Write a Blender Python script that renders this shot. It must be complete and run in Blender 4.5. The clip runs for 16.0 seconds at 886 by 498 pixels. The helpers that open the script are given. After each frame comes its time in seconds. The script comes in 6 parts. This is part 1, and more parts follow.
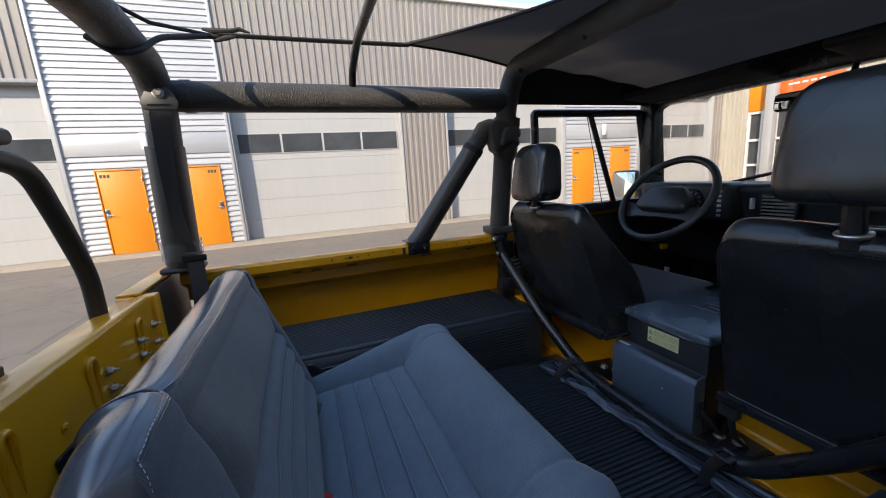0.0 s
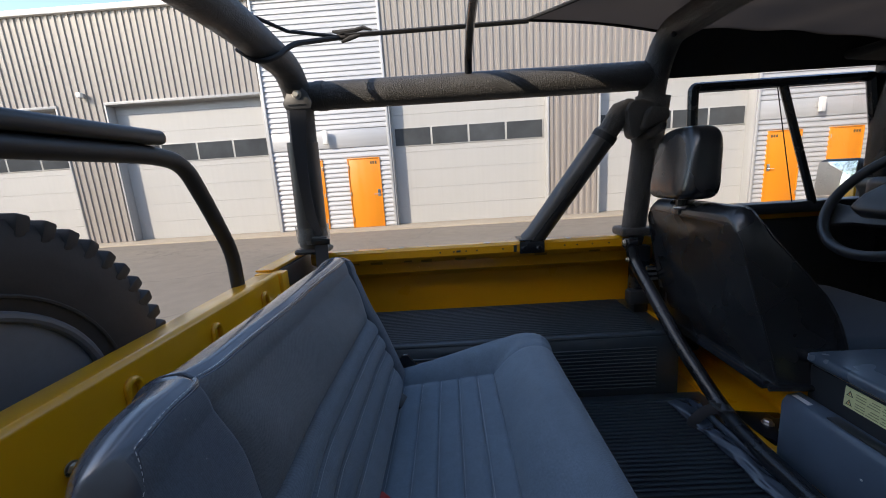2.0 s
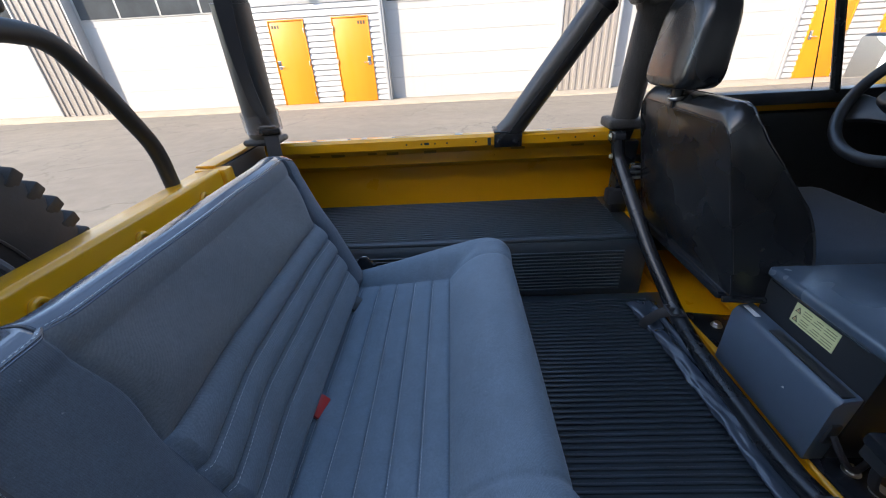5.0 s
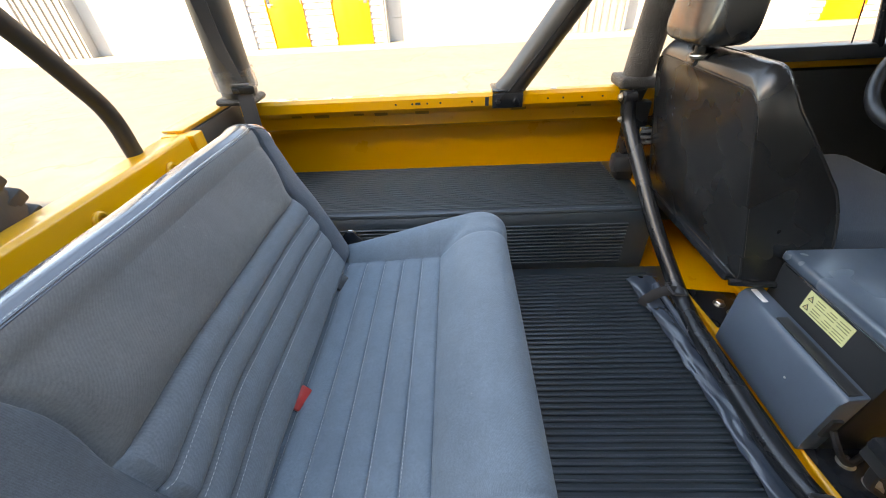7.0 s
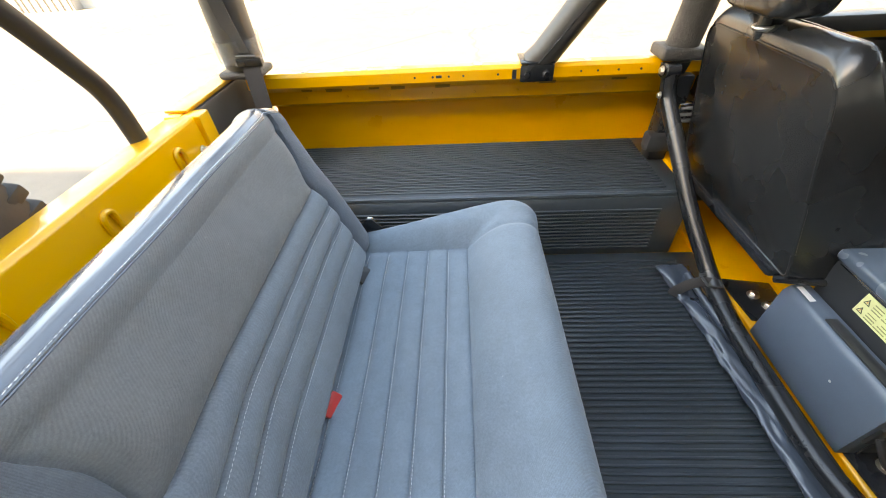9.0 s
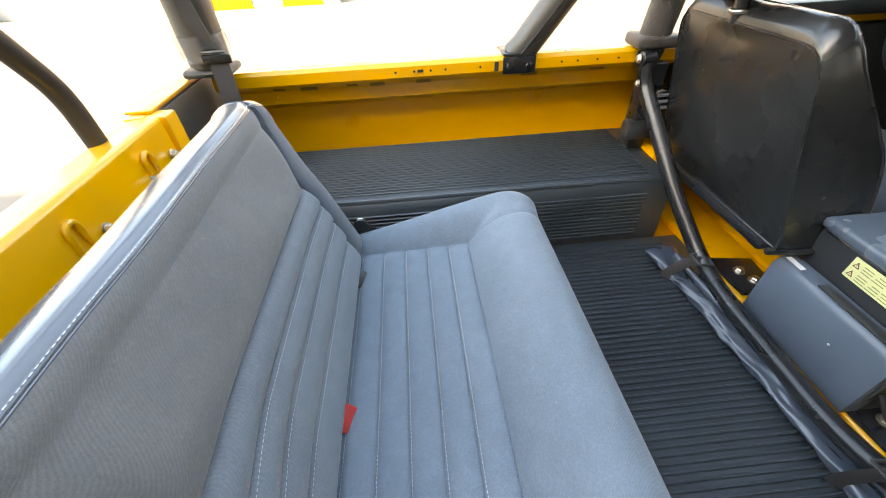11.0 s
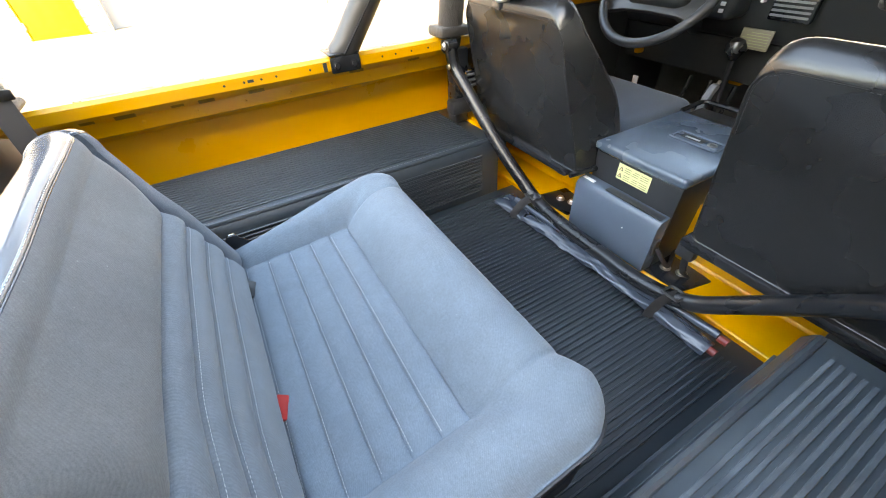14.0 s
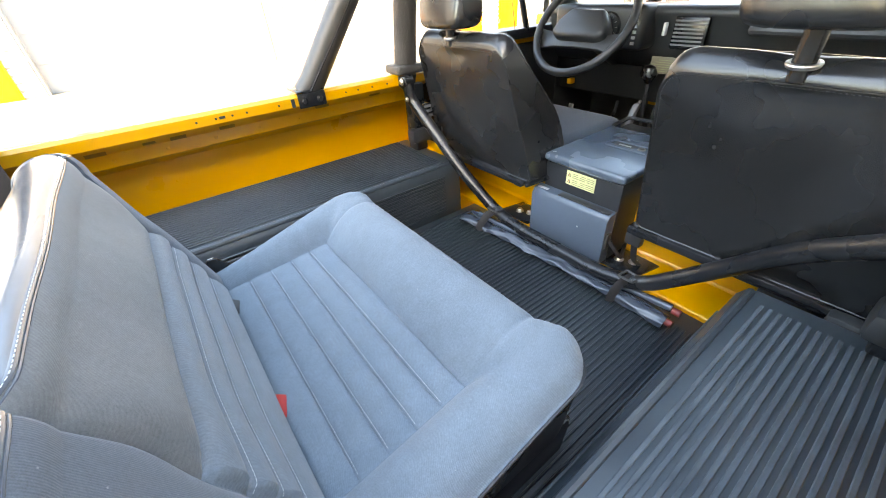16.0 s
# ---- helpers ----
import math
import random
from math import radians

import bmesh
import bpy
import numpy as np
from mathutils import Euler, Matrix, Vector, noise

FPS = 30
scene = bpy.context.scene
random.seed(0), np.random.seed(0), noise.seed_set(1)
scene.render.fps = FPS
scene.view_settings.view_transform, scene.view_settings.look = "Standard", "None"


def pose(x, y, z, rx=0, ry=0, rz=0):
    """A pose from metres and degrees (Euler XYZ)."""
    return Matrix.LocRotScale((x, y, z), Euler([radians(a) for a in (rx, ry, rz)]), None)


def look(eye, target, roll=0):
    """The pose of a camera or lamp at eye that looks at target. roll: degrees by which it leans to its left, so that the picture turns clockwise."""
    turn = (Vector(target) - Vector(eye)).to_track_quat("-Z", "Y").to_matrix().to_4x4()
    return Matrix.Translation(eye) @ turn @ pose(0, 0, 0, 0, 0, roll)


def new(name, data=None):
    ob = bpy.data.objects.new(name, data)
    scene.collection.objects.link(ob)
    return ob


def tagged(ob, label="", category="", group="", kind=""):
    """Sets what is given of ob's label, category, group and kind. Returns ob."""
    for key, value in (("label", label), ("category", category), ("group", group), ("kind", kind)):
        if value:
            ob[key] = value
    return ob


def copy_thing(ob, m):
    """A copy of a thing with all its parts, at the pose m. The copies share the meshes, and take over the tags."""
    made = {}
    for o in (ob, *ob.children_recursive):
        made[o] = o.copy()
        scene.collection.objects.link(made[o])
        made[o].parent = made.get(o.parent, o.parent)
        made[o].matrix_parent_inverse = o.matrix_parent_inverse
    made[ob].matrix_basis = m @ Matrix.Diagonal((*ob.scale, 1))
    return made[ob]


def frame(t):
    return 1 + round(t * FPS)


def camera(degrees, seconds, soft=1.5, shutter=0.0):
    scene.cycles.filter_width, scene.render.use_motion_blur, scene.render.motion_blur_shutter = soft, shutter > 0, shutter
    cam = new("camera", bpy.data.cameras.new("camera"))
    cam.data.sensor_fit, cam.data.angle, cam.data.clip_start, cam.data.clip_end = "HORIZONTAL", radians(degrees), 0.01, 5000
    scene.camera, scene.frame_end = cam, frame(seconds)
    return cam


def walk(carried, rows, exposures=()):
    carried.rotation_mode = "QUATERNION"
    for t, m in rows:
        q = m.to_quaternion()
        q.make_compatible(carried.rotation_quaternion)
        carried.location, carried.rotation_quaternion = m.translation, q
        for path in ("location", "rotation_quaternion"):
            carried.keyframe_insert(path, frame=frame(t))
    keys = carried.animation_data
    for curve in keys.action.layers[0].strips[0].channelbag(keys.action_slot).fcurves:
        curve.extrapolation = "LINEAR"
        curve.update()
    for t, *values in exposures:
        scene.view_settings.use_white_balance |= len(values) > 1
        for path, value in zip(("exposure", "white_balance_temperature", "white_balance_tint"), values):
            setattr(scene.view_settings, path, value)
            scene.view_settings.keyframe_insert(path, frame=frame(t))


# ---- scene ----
cam = camera(99.3, 16.0, 1.0)
PATH = [
    (0, (-0.815, -0.73, 1.533), (-0.142, 1.113, 1.145), -3.7),
    (0.5, (-0.775, -0.726, 1.526), (-0.266, 1.169, 1.136), -3.6),
    (1, (-0.741, -0.71, 1.515), (-0.461, 1.231, 1.123), -3.5),
    (1.5, (-0.711, -0.691, 1.527), (-0.651, 1.269, 1.136), -3.6),
    (2, (-0.691, -0.666, 1.532), (-0.739, 1.295, 1.141), -3.7),
    (2.5, (-0.675, -0.649, 1.547), (-0.758, 1.309, 1.147), -3.4),
    (3, (-0.658, -0.627, 1.546), (-0.741, 1.311, 1.058), -3.5),
    (3.5, (-0.627, -0.602, 1.553), (-0.706, 1.295, 0.925), -3.3),
    (4, (-0.608, -0.586, 1.551), (-0.69, 1.261, 0.789), -3.4),
    (4.5, (-0.59, -0.578, 1.553), (-0.669, 1.21, 0.66), -3.4),
    (5, (-0.577, -0.57, 1.556), (-0.656, 1.171, 0.575), -3.4),
    (7.5, (-0.552, -0.462, 1.578), (-0.645, 1.102, 0.335), -3.5),
    (8, (-0.566, -0.442, 1.589), (-0.663, 1.072, 0.286), -3.6),
    (8.5, (-0.588, -0.416, 1.598), (-0.692, 1.063, 0.256), -3.8),
    (11, (-0.694, -0.393, 1.555), (-0.607, 1.109, 0.237), -2.9),
    (11.5, (-0.691, -0.41, 1.553), (-0.503, 1.081, 0.234), -3.1),
    (12, (-0.701, -0.423, 1.545), (-0.394, 1.051, 0.228), -3.1),
    (12.5, (-0.719, -0.432, 1.541), (-0.303, 1.014, 0.223), -3.1),
    (13, (-0.735, -0.439, 1.54), (-0.204, 0.974, 0.227), -2.9),
    (13.5, (-0.735, -0.468, 1.555), (-0.105, 0.908, 0.248), -3.2),
    (14, (-0.741, -0.505, 1.557), (-0.032, 0.825, 0.242), -3.1),
    (14.5, (-0.736, -0.524, 1.548), (0.028, 0.774, 0.232), -3.4),
    (15, (-0.757, -0.537, 1.54), (0.044, 0.738, 0.223), -3.4),
    (15.5, (-0.795, -0.557, 1.531), (0.073, 0.741, 0.28), -3.6),
    (16, (-0.826, -0.577, 1.528), (0.125, 0.754, 0.379), -3.7),
]
EXPOSURES = [(0.0, 1.57, 7300, 12), (2.5, 1.52, 7300, 12), (3.5, 1.52, 7300, 12), (4.0, 1.67, 7300, 12), (4.5, 2.0, 7250, 12), (5.0, 2.33, 7250, 11), (7.5, 3.78, 11700, 11), (8.5, 4.02, 12400, 10), (11.0, 4.12, 12000, 10), (12.5, 4.26, 11300, 10), (14.5, 4.44, 11000, 10), (16.0, 4.44, 10800, 10)]
walk(cam, [(t, look(eye, target, roll)) for t, eye, target, roll in PATH], EXPOSURES)

# ---- daylight: a low sun from behind and to the side, blue sky ----
SUN_EL, SUN_AZ = radians(30.0), radians(50.0)
to_sun = Vector((-math.sin(SUN_AZ) * math.cos(SUN_EL), -math.cos(SUN_AZ) * math.cos(SUN_EL), math.sin(SUN_EL)))
world = bpy.data.worlds.new("sky")
scene.world = world
world.use_nodes = True
wn = world.node_tree.nodes
sky = wn.new("ShaderNodeTexSky")
sky.sky_type, sky.sun_disc = "NISHITA", False
sky.sun_elevation, sky.sun_rotation = SUN_EL, math.atan2(to_sun.x, to_sun.y)
sky.altitude, sky.air_density, sky.dust_density, sky.ozone_density = 100.0, 1.0, 0.7, 2.8
world.node_tree.links.new(sky.outputs[0], wn["Background"].inputs[0])
wn["Background"].inputs[1].default_value = 0.15
sun = new("sun", bpy.data.lights.new("sun", "SUN"))
sun.data.energy, sun.data.angle, sun.data.color = 2.0, radians(0.5), (1.0, 0.93, 0.82)
sun.matrix_world = look((0, 0, 30), Vector((0, 0, 30)) - to_sun)

# ---- helpers for building ----
ORIGIN = {}


def thing(name, place, label, category, group="", kind=""):
    """An Empty at a thing's base; its parts hang under it."""
    ob = new(name)
    ob.empty_display_size = 0.1
    ob.location = place
    ORIGIN[ob] = Vector(place)
    return tagged(ob, label, category, group, kind)


def part(name, bm, material, parent=None, label="", smooth=35.0):
    """Links a bmesh, built in world coordinates, as one mesh under its thing."""
    at = ORIGIN.get(parent, Vector((0, 0, 0)))
    if parent is not None:
        bmesh.ops.translate(bm, vec=-at, verts=bm.verts)
    bmesh.ops.recalc_face_normals(bm, faces=bm.faces)
    data = bpy.data.meshes.new(name)
    for f in bm.faces:
        f.smooth = True
    bm.to_mesh(data)
    bm.free()
    if smooth is not None:
        data.set_sharp_from_angle(angle=radians(smooth))
    for m in (material if isinstance(material, (list, tuple)) else [material]):
        data.materials.append(m)
    ob = new(name, data)
    if parent is not None:
        ob.parent = parent
        ORIGIN[ob] = at
    if label:
        ob["label"] = label
    return ob


def solo(name, bm, material, label="", category="", kind="", group="", smooth=35.0):
    """A one-mesh top-level thing or piece of the setting."""
    return tagged(part(name, bm, material, None, "", smooth), label, category, group, kind)


def bevel_all(bm, width, seg=2, angle=40.0):
    edges = [e for e in bm.edges if len(e.link_faces) == 2 and e.calc_face_angle(0) > radians(angle)]
    if edges and width > 0:
        bmesh.ops.bevel(bm, geom=edges, offset=width, segments=seg, affect="EDGES", profile=0.5, clamp_overlap=True)
    return bm


def box(x0, x1, y0, y1, z0, z1, bevel=0.0, seg=2, m=None, into=None):
    bm = bmesh.new()
    bmesh.ops.create_cube(bm, size=1.0)
    bmesh.ops.scale(bm, vec=(x1 - x0, y1 - y0, z1 - z0), verts=bm.verts)
    bmesh.ops.translate(bm, vec=((x0 + x1) / 2, (y0 + y1) / 2, (z0 + z1) / 2), verts=bm.verts)
    bevel_all(bm, bevel, seg)
    if m is not None:
        bm.transform(m)
    return merge(into, bm)


def merge(into, bm):
    if into is None:
        return bm
    data = bpy.data.meshes.new("tmp")
    bm.to_mesh(data)
    bm.free()
    into.from_mesh(data)
    bpy.data.meshes.remove(data)
    return into


def rounded(points, radius, n=6):
    """A polyline with its corners rounded."""
    pts = [Vector(p) for p in points]
    out = [pts[0]]
    for a, b, c in zip(pts, pts[1:], pts[2:]):
        da, dc = a - b, c - b
        r = min(radius, da.length * 0.49, dc.length * 0.49)
        p, q = b + da.normalized() * r, b + dc.normalized() * r
        for k in range(n + 1):
            s = k / n
            out.append(p * (1 - s) ** 2 + b * 2 * s * (1 - s) + q * s * s)
    return out + [pts[-1]]


def tube(points, r, seg=14, bend=0.0, into=None, closed=False, flat=1.0):
    """A round (or flattened) tube along a line of points; r may be a list."""
    pts = rounded(points, bend) if bend > 0 else [Vector(p) for p in points]
    bm = bmesh.new()
    n = len(pts)
    rings = []
    up = None
    for i, p in enumerate(pts):
        a, b = (pts[(i - 1) % n], pts[(i + 1) % n]) if closed else (pts[max(i - 1, 0)], pts[min(i + 1, n - 1)])
        t = (b - a).normalized()
        if up is None:
            up = t.orthogonal().normalized() if abs(t.z) > 0.95 else (Vector((0, 0, 1)) - t * t.z).normalized()
        up = (up - t * up.dot(t)).normalized()
        side = t.cross(up)
        ri = r[i] if isinstance(r, (list, tuple)) else r
        rings.append([bm.verts.new(p + (side * math.cos(w) + up * flat * math.sin(w)) * ri) for w in (2 * math.pi * k / seg for k in range(seg))])
    for i in range(n if closed else n - 1):
        a, b = rings[i], rings[(i + 1) % n]
        for k in range(seg):
            bm.faces.new((a[k], a[(k + 1) % seg], b[(k + 1) % seg], b[k]))
    if not closed:
        bm.faces.new(rings[0][::-1])
        bm.faces.new(rings[-1])
    return merge(into, bm)


def prism(profile, axis, lo, hi, bevel=0.0, into=None, seg=2):
    """A closed outline in the two other axes, drawn out along axis."""
    bm = bmesh.new()

    def place(u, v, w):
        return {"x": (w, u, v), "y": (u, w, v), "z": (u, v, w)}[axis]

    a = [bm.verts.new(place(u, v, lo)) for u, v in profile]
    b = [bm.verts.new(place(u, v, hi)) for u, v in profile]
    n = len(a)
    for k in range(n):
        bm.faces.new((a[k], a[(k + 1) % n], b[(k + 1) % n], b[k]))
    bm.faces.new(a[::-1])
    bm.faces.new(b)
    bmesh.ops.recalc_face_normals(bm, faces=bm.faces)
    bevel_all(bm, bevel, seg)
    return merge(into, bm)


def lathe(profile, centre, axis, seg=32, into=None):
    """Turns an outline of (radius, height) about an axis through centre."""
    bm = bmesh.new()
    m = Matrix.Translation(centre) @ Vector(axis).to_track_quat("Z", "Y").to_matrix().to_4x4()
    rings = []
    for r, h in profile:
        rings.append([bm.verts.new(m @ Vector((max(r, 1e-4) * math.cos(w), max(r, 1e-4) * math.sin(w), h))) for w in (2 * math.pi * k / seg for k in range(seg))])
    for a, b in zip(rings, rings[1:]):
        for k in range(seg):
            bm.faces.new((a[k], a[(k + 1) % seg], b[(k + 1) % seg], b[k]))
    bm.faces.new(rings[0][::-1])
    bm.faces.new(rings[-1])
    return merge(into, bm)


def sheet(f, nu, nv, thick=None, into=None):
    """A surface from f(u, v) with u and v from 0 to 1; thick: a vector or f giving the far side."""
    bm = bmesh.new()
    us, vs = [k / nu for k in range(nu + 1)], [k / nv for k in range(nv + 1)]
    top = [[bm.verts.new(f(u, v)) for v in vs] for u in us]
    for i in range(nu):
        for j in range(nv):
            bm.faces.new((top[i][j], top[i + 1][j], top[i + 1][j + 1], top[i][j + 1]))
    if thick is not None:
        g = thick if callable(thick) else (lambda u, v: Vector(f(u, v)) + Vector(thick))
        low = [[bm.verts.new(g(u, v)) for v in vs] for u in us]
        for i in range(nu):
            for j in range(nv):
                bm.faces.new((low[i][j], low[i][j + 1], low[i + 1][j + 1], low[i + 1][j]))
        for i in range(nu):
            bm.faces.new((top[i][0], low[i][0], low[i + 1][0], top[i + 1][0]))
            bm.faces.new((top[i][nv], top[i + 1][nv], low[i + 1][nv], low[i][nv]))
        for j in range(nv):
            bm.faces.new((top[0][j], top[0][j + 1], low[0][j + 1], low[0][j]))
            bm.faces.new((top[nu][j], low[nu][j], low[nu][j + 1], top[nu][j + 1]))
    return merge(into, bm)


def bolt(place, normal, r=0.009, h=0.006, into=None):
    """A hexagon bolt head on its washer."""
    bm = lathe([(r * 1.35, 0.0), (r * 1.35, 0.0016), (r * 1.2, 0.0022)], place, normal, 18, into)
    p = Vector(place) + Vector(normal).normalized() * 0.002
    return lathe([(r, 0.0), (r, h * 0.8), (r * 0.85, h)], p, normal, 6, bm)


def stitches(path, size=0.0045, gap=0.003, r=0.0007, into=None):
    """Short threads along a line of points."""
    bm = into if into is not None else bmesh.new()
    pts = [Vector(p) for p in path]
    length = [0.0]
    for a, b in zip(pts, pts[1:]):
        length.append(length[-1] + (b - a).length)

    def at(d):
        for i in range(len(pts) - 1):
            if d <= length[i + 1]:
                s = (d - length[i]) / max(length[i + 1] - length[i], 1e-9)
                return pts[i].lerp(pts[i + 1], s)
        return pts[-1]

    d = 0.0
    while d + size < length[-1]:
        a, b = at(d), at(d + size)
        t = (b - a).normalized()
        up = (Vector((0, 0, 1)) - t * t.z).normalized()
        side = t.cross(up)
        ring = [(side + up) * r, (up - side) * r, (-side - up) * r, (side - up) * r]
        va = [bm.verts.new(a + o) for o in ring]
        vb = [bm.verts.new(b + o) for o in ring]
        for k in range(4):
            bm.faces.new((va[k], va[(k + 1) % 4], vb[(k + 1) % 4], vb[k]))
        d += size + gap
    return bm


# ---- materials ----
class Nodes:
    def __init__(self, name):
        self.m = bpy.data.materials.new(name)
        self.m.use_nodes = True
        self.t = self.m.node_tree
        self.b = self.t.nodes["Principled BSDF"]
        self.co = self.t.nodes.new("ShaderNodeTexCoord")

    def node(self, kind, **values):
        n = self.t.nodes.new(kind)
        for k, v in values.items():
            n.inputs[k].default_value = v
        return n

    def link(self, a, b):
        self.t.links.new(a, b)
        return self

    def noise(self, scale, detail=4.0, stretch=(1, 1, 1), rough=0.55, distort=0.0):
        mp = self.node("ShaderNodeMapping", Scale=stretch)
        self.link(self.co.outputs["Object"], mp.inputs[0])
        n = self.node("ShaderNodeTexNoise", Scale=scale, Detail=detail, Roughness=rough, Distortion=distort)
        self.link(mp.outputs[0], n.inputs["Vector"])
        return n.outputs["Fac"]

    def ramp(self, fac, stops):
        r = self.t.nodes.new("ShaderNodeValToRGB")
        e = r.color_ramp.elements
        while len(e) < len(stops):
            e.new(0.5)
        for k, (p, c) in zip(e, stops):
            k.position = p
            k.color = (*c, 1) if len(c) == 3 else c
        self.link(fac, r.inputs[0])
        return r.outputs[0]

    def grey(self, fac, lo, hi, a=0.3, b=0.7):
        return self.ramp(fac, [(a, (lo,) * 3), (b, (hi,) * 3)])

    def mix(self, fac, a, b, mode="MIX"):
        n = self.t.nodes.new("ShaderNodeMix")
        n.data_type, n.blend_type = "RGBA", mode
        for s, v in ((0, fac), (6, a), (7, b)):
            if isinstance(v, (int, float)):
                n.inputs[s].default_value = v
            elif isinstance(v, tuple):
                n.inputs[s].default_value = (*v, 1)
            else:
                self.link(v, n.inputs[s])
        return n.outputs[2]

    def bump(self, height, strength=0.3, distance=0.002, under=None):
        n = self.node("ShaderNodeBump", Strength=strength, Distance=distance)
        self.link(height, n.inputs["Height"])
        if under is not None:
            self.link(under, n.inputs["Normal"])
        self.link(n.outputs[0], self.b.inputs["Normal"])
        return n.outputs[0]

    def set(self, color=None, rough=None, metal=None, **more):
        for key, v in (("Base Color", color), ("Roughness", rough), ("Metallic", metal), *more.items()):
            if v is None:
                continue
            if isinstance(v, tuple):
                self.b.inputs[key].default_value = (*v, 1)
            elif isinstance(v, (int, float)):
                self.b.inputs[key].default_value = v
            else:
                self.link(v, self.b.inputs[key])
        return self.m


def worn(name, color, rough, metal=0.0, vary=0.12, scale=6.0, fine=90.0, bump=0.15, depth=0.0008, rough_var=0.1, **more):
    """A surface with soft large variation, fine grain and slightly uneven gloss."""
    n = Nodes(name)
    big, small = n.noise(scale, 5), n.noise(fine, 3)
    dark = tuple(c * (1 - vary) for c in color)
    light = tuple(min(1, c * (1 + vary)) for c in color)
    c1 = n.ramp(big, [(0.3, dark), (0.7, light)])
    c2 = n.mix(0.5, c1, n.grey(small, 0.86, 1.0), "MULTIPLY")
    n.bump(small, bump, depth)
    return n.set(c2, n.grey(big, max(0, rough - rough_var), min(1, rough + rough_var)), metal, **more)


def mat_fabric(name="blue_grey_twill", lo=(0.15, 0.203, 0.252), hi=(0.178, 0.24, 0.296), turn=(35, 25, 52), scale=150.0, weave=0.84):
    n = Nodes(name)
    big, mid = n.noise(5, 4), n.noise(38, 4)
    mp = n.node("ShaderNodeMapping", Rotation=tuple(radians(a) for a in turn))
    n.link(n.co.outputs["Object"], mp.inputs[0])
    w = n.node("ShaderNodeTexWave", Scale=scale, Distortion=0.8, Detail=1.0)
    n.link(mp.outputs[0], w.inputs["Vector"])
    thread = n.noise(1100, 2)
    base = n.ramp(big, [(0.3, lo), (0.7, hi)])
    base = n.mix(0.6, base, n.grey(mid, 0.82, 1.0), "MULTIPLY")
    base = n.mix(0.7, base, n.grey(n.noise(260, 3, rough=0.7), 0.78, 1.08), "MULTIPLY")
    base = n.mix(0.5, base, n.grey(w.outputs["Fac"], weave, 1.0, 0.1, 0.9), "MULTIPLY")
    base = n.mix(0.6, base, n.grey(thread, 0.66, 1.12, 0.3, 0.7), "MULTIPLY")
    lint = n.ramp(n.noise(150, 2), [(0.74, (0, 0, 0)), (0.8, (0.35,) * 3)])
    base = n.mix(lint, base, (0.5, 0.5, 0.5))
    b = n.bump(w.outputs["Fac"], 0.2, 0.0006)
    n.bump(thread, 0.25, 0.0005, b)
    return n.set(base, 0.86, 0.0, **{"Sheen Weight": 0.2, "Sheen Roughness": 0.5})


def mat_vinyl(name, color, rough=0.36, folds=0.12, coat=0.0):
    n = Nodes(name)
    big = n.noise(7, 5)
    v = n.node("ShaderNodeTexVoronoi", Scale=520.0)
    n.link(n.co.outputs["Object"], v.inputs["Vector"])
    fold = n.noise(7, 2)
    col = n.ramp(big, [(0.3, tuple(c * 0.8 for c in color)), (0.7, tuple(c * 1.2 for c in color))])
    b = n.bump(v.outputs["Distance"], 0.05, 0.0005)
    n.bump(fold, folds, 0.005, b)
    return n.set(col, n.grey(n.noise(5, 3), rough - 0.015, rough + 0.025), 0.0, **{"Specular IOR Level": 0.75, "Coat Weight": coat, "Coat Roughness": 0.2})


def mat_paint(name, color, rough=0.3, dust=0.1):
    n = Nodes(name)
    big, small = n.noise(3.5, 6), n.noise(160, 2)
    col = n.ramp(big, [(0.3, tuple(c * 0.94 for c in color)), (0.7, color)])
    specks = n.ramp(n.noise(70, 6, rough=0.7), [(0.62, (0, 0, 0)), (0.74, (dust,) * 3)])
    col = n.mix(specks, col, (0.22, 0.15, 0.06))
    n.bump(small, 0.06, 0.0006)
    return n.set(col, n.grey(n.noise(9, 5), rough - 0.07, rough + 0.12), 0.0, **{"Coat Weight": 0.8, "Coat Roughness": 0.15})


def mat_grit(name, color, rough, scale, strength, depth):
    """A coarse sprayed coating."""
    n = Nodes(name)
    g, big = n.noise(scale, 3, rough=0.6), n.noise(8, 4)
    col = n.mix(0.6, n.ramp(big, [(0.3, tuple(c * 0.8 for c in color)), (0.7, tuple(c * 1.25 for c in color))]), n.grey(g, 0.6, 1.0), "MULTIPLY")
    n.bump(g, strength, depth)
    return n.set(col, n.grey(n.noise(30, 4), rough - 0.1, rough + 0.1), 0.0)


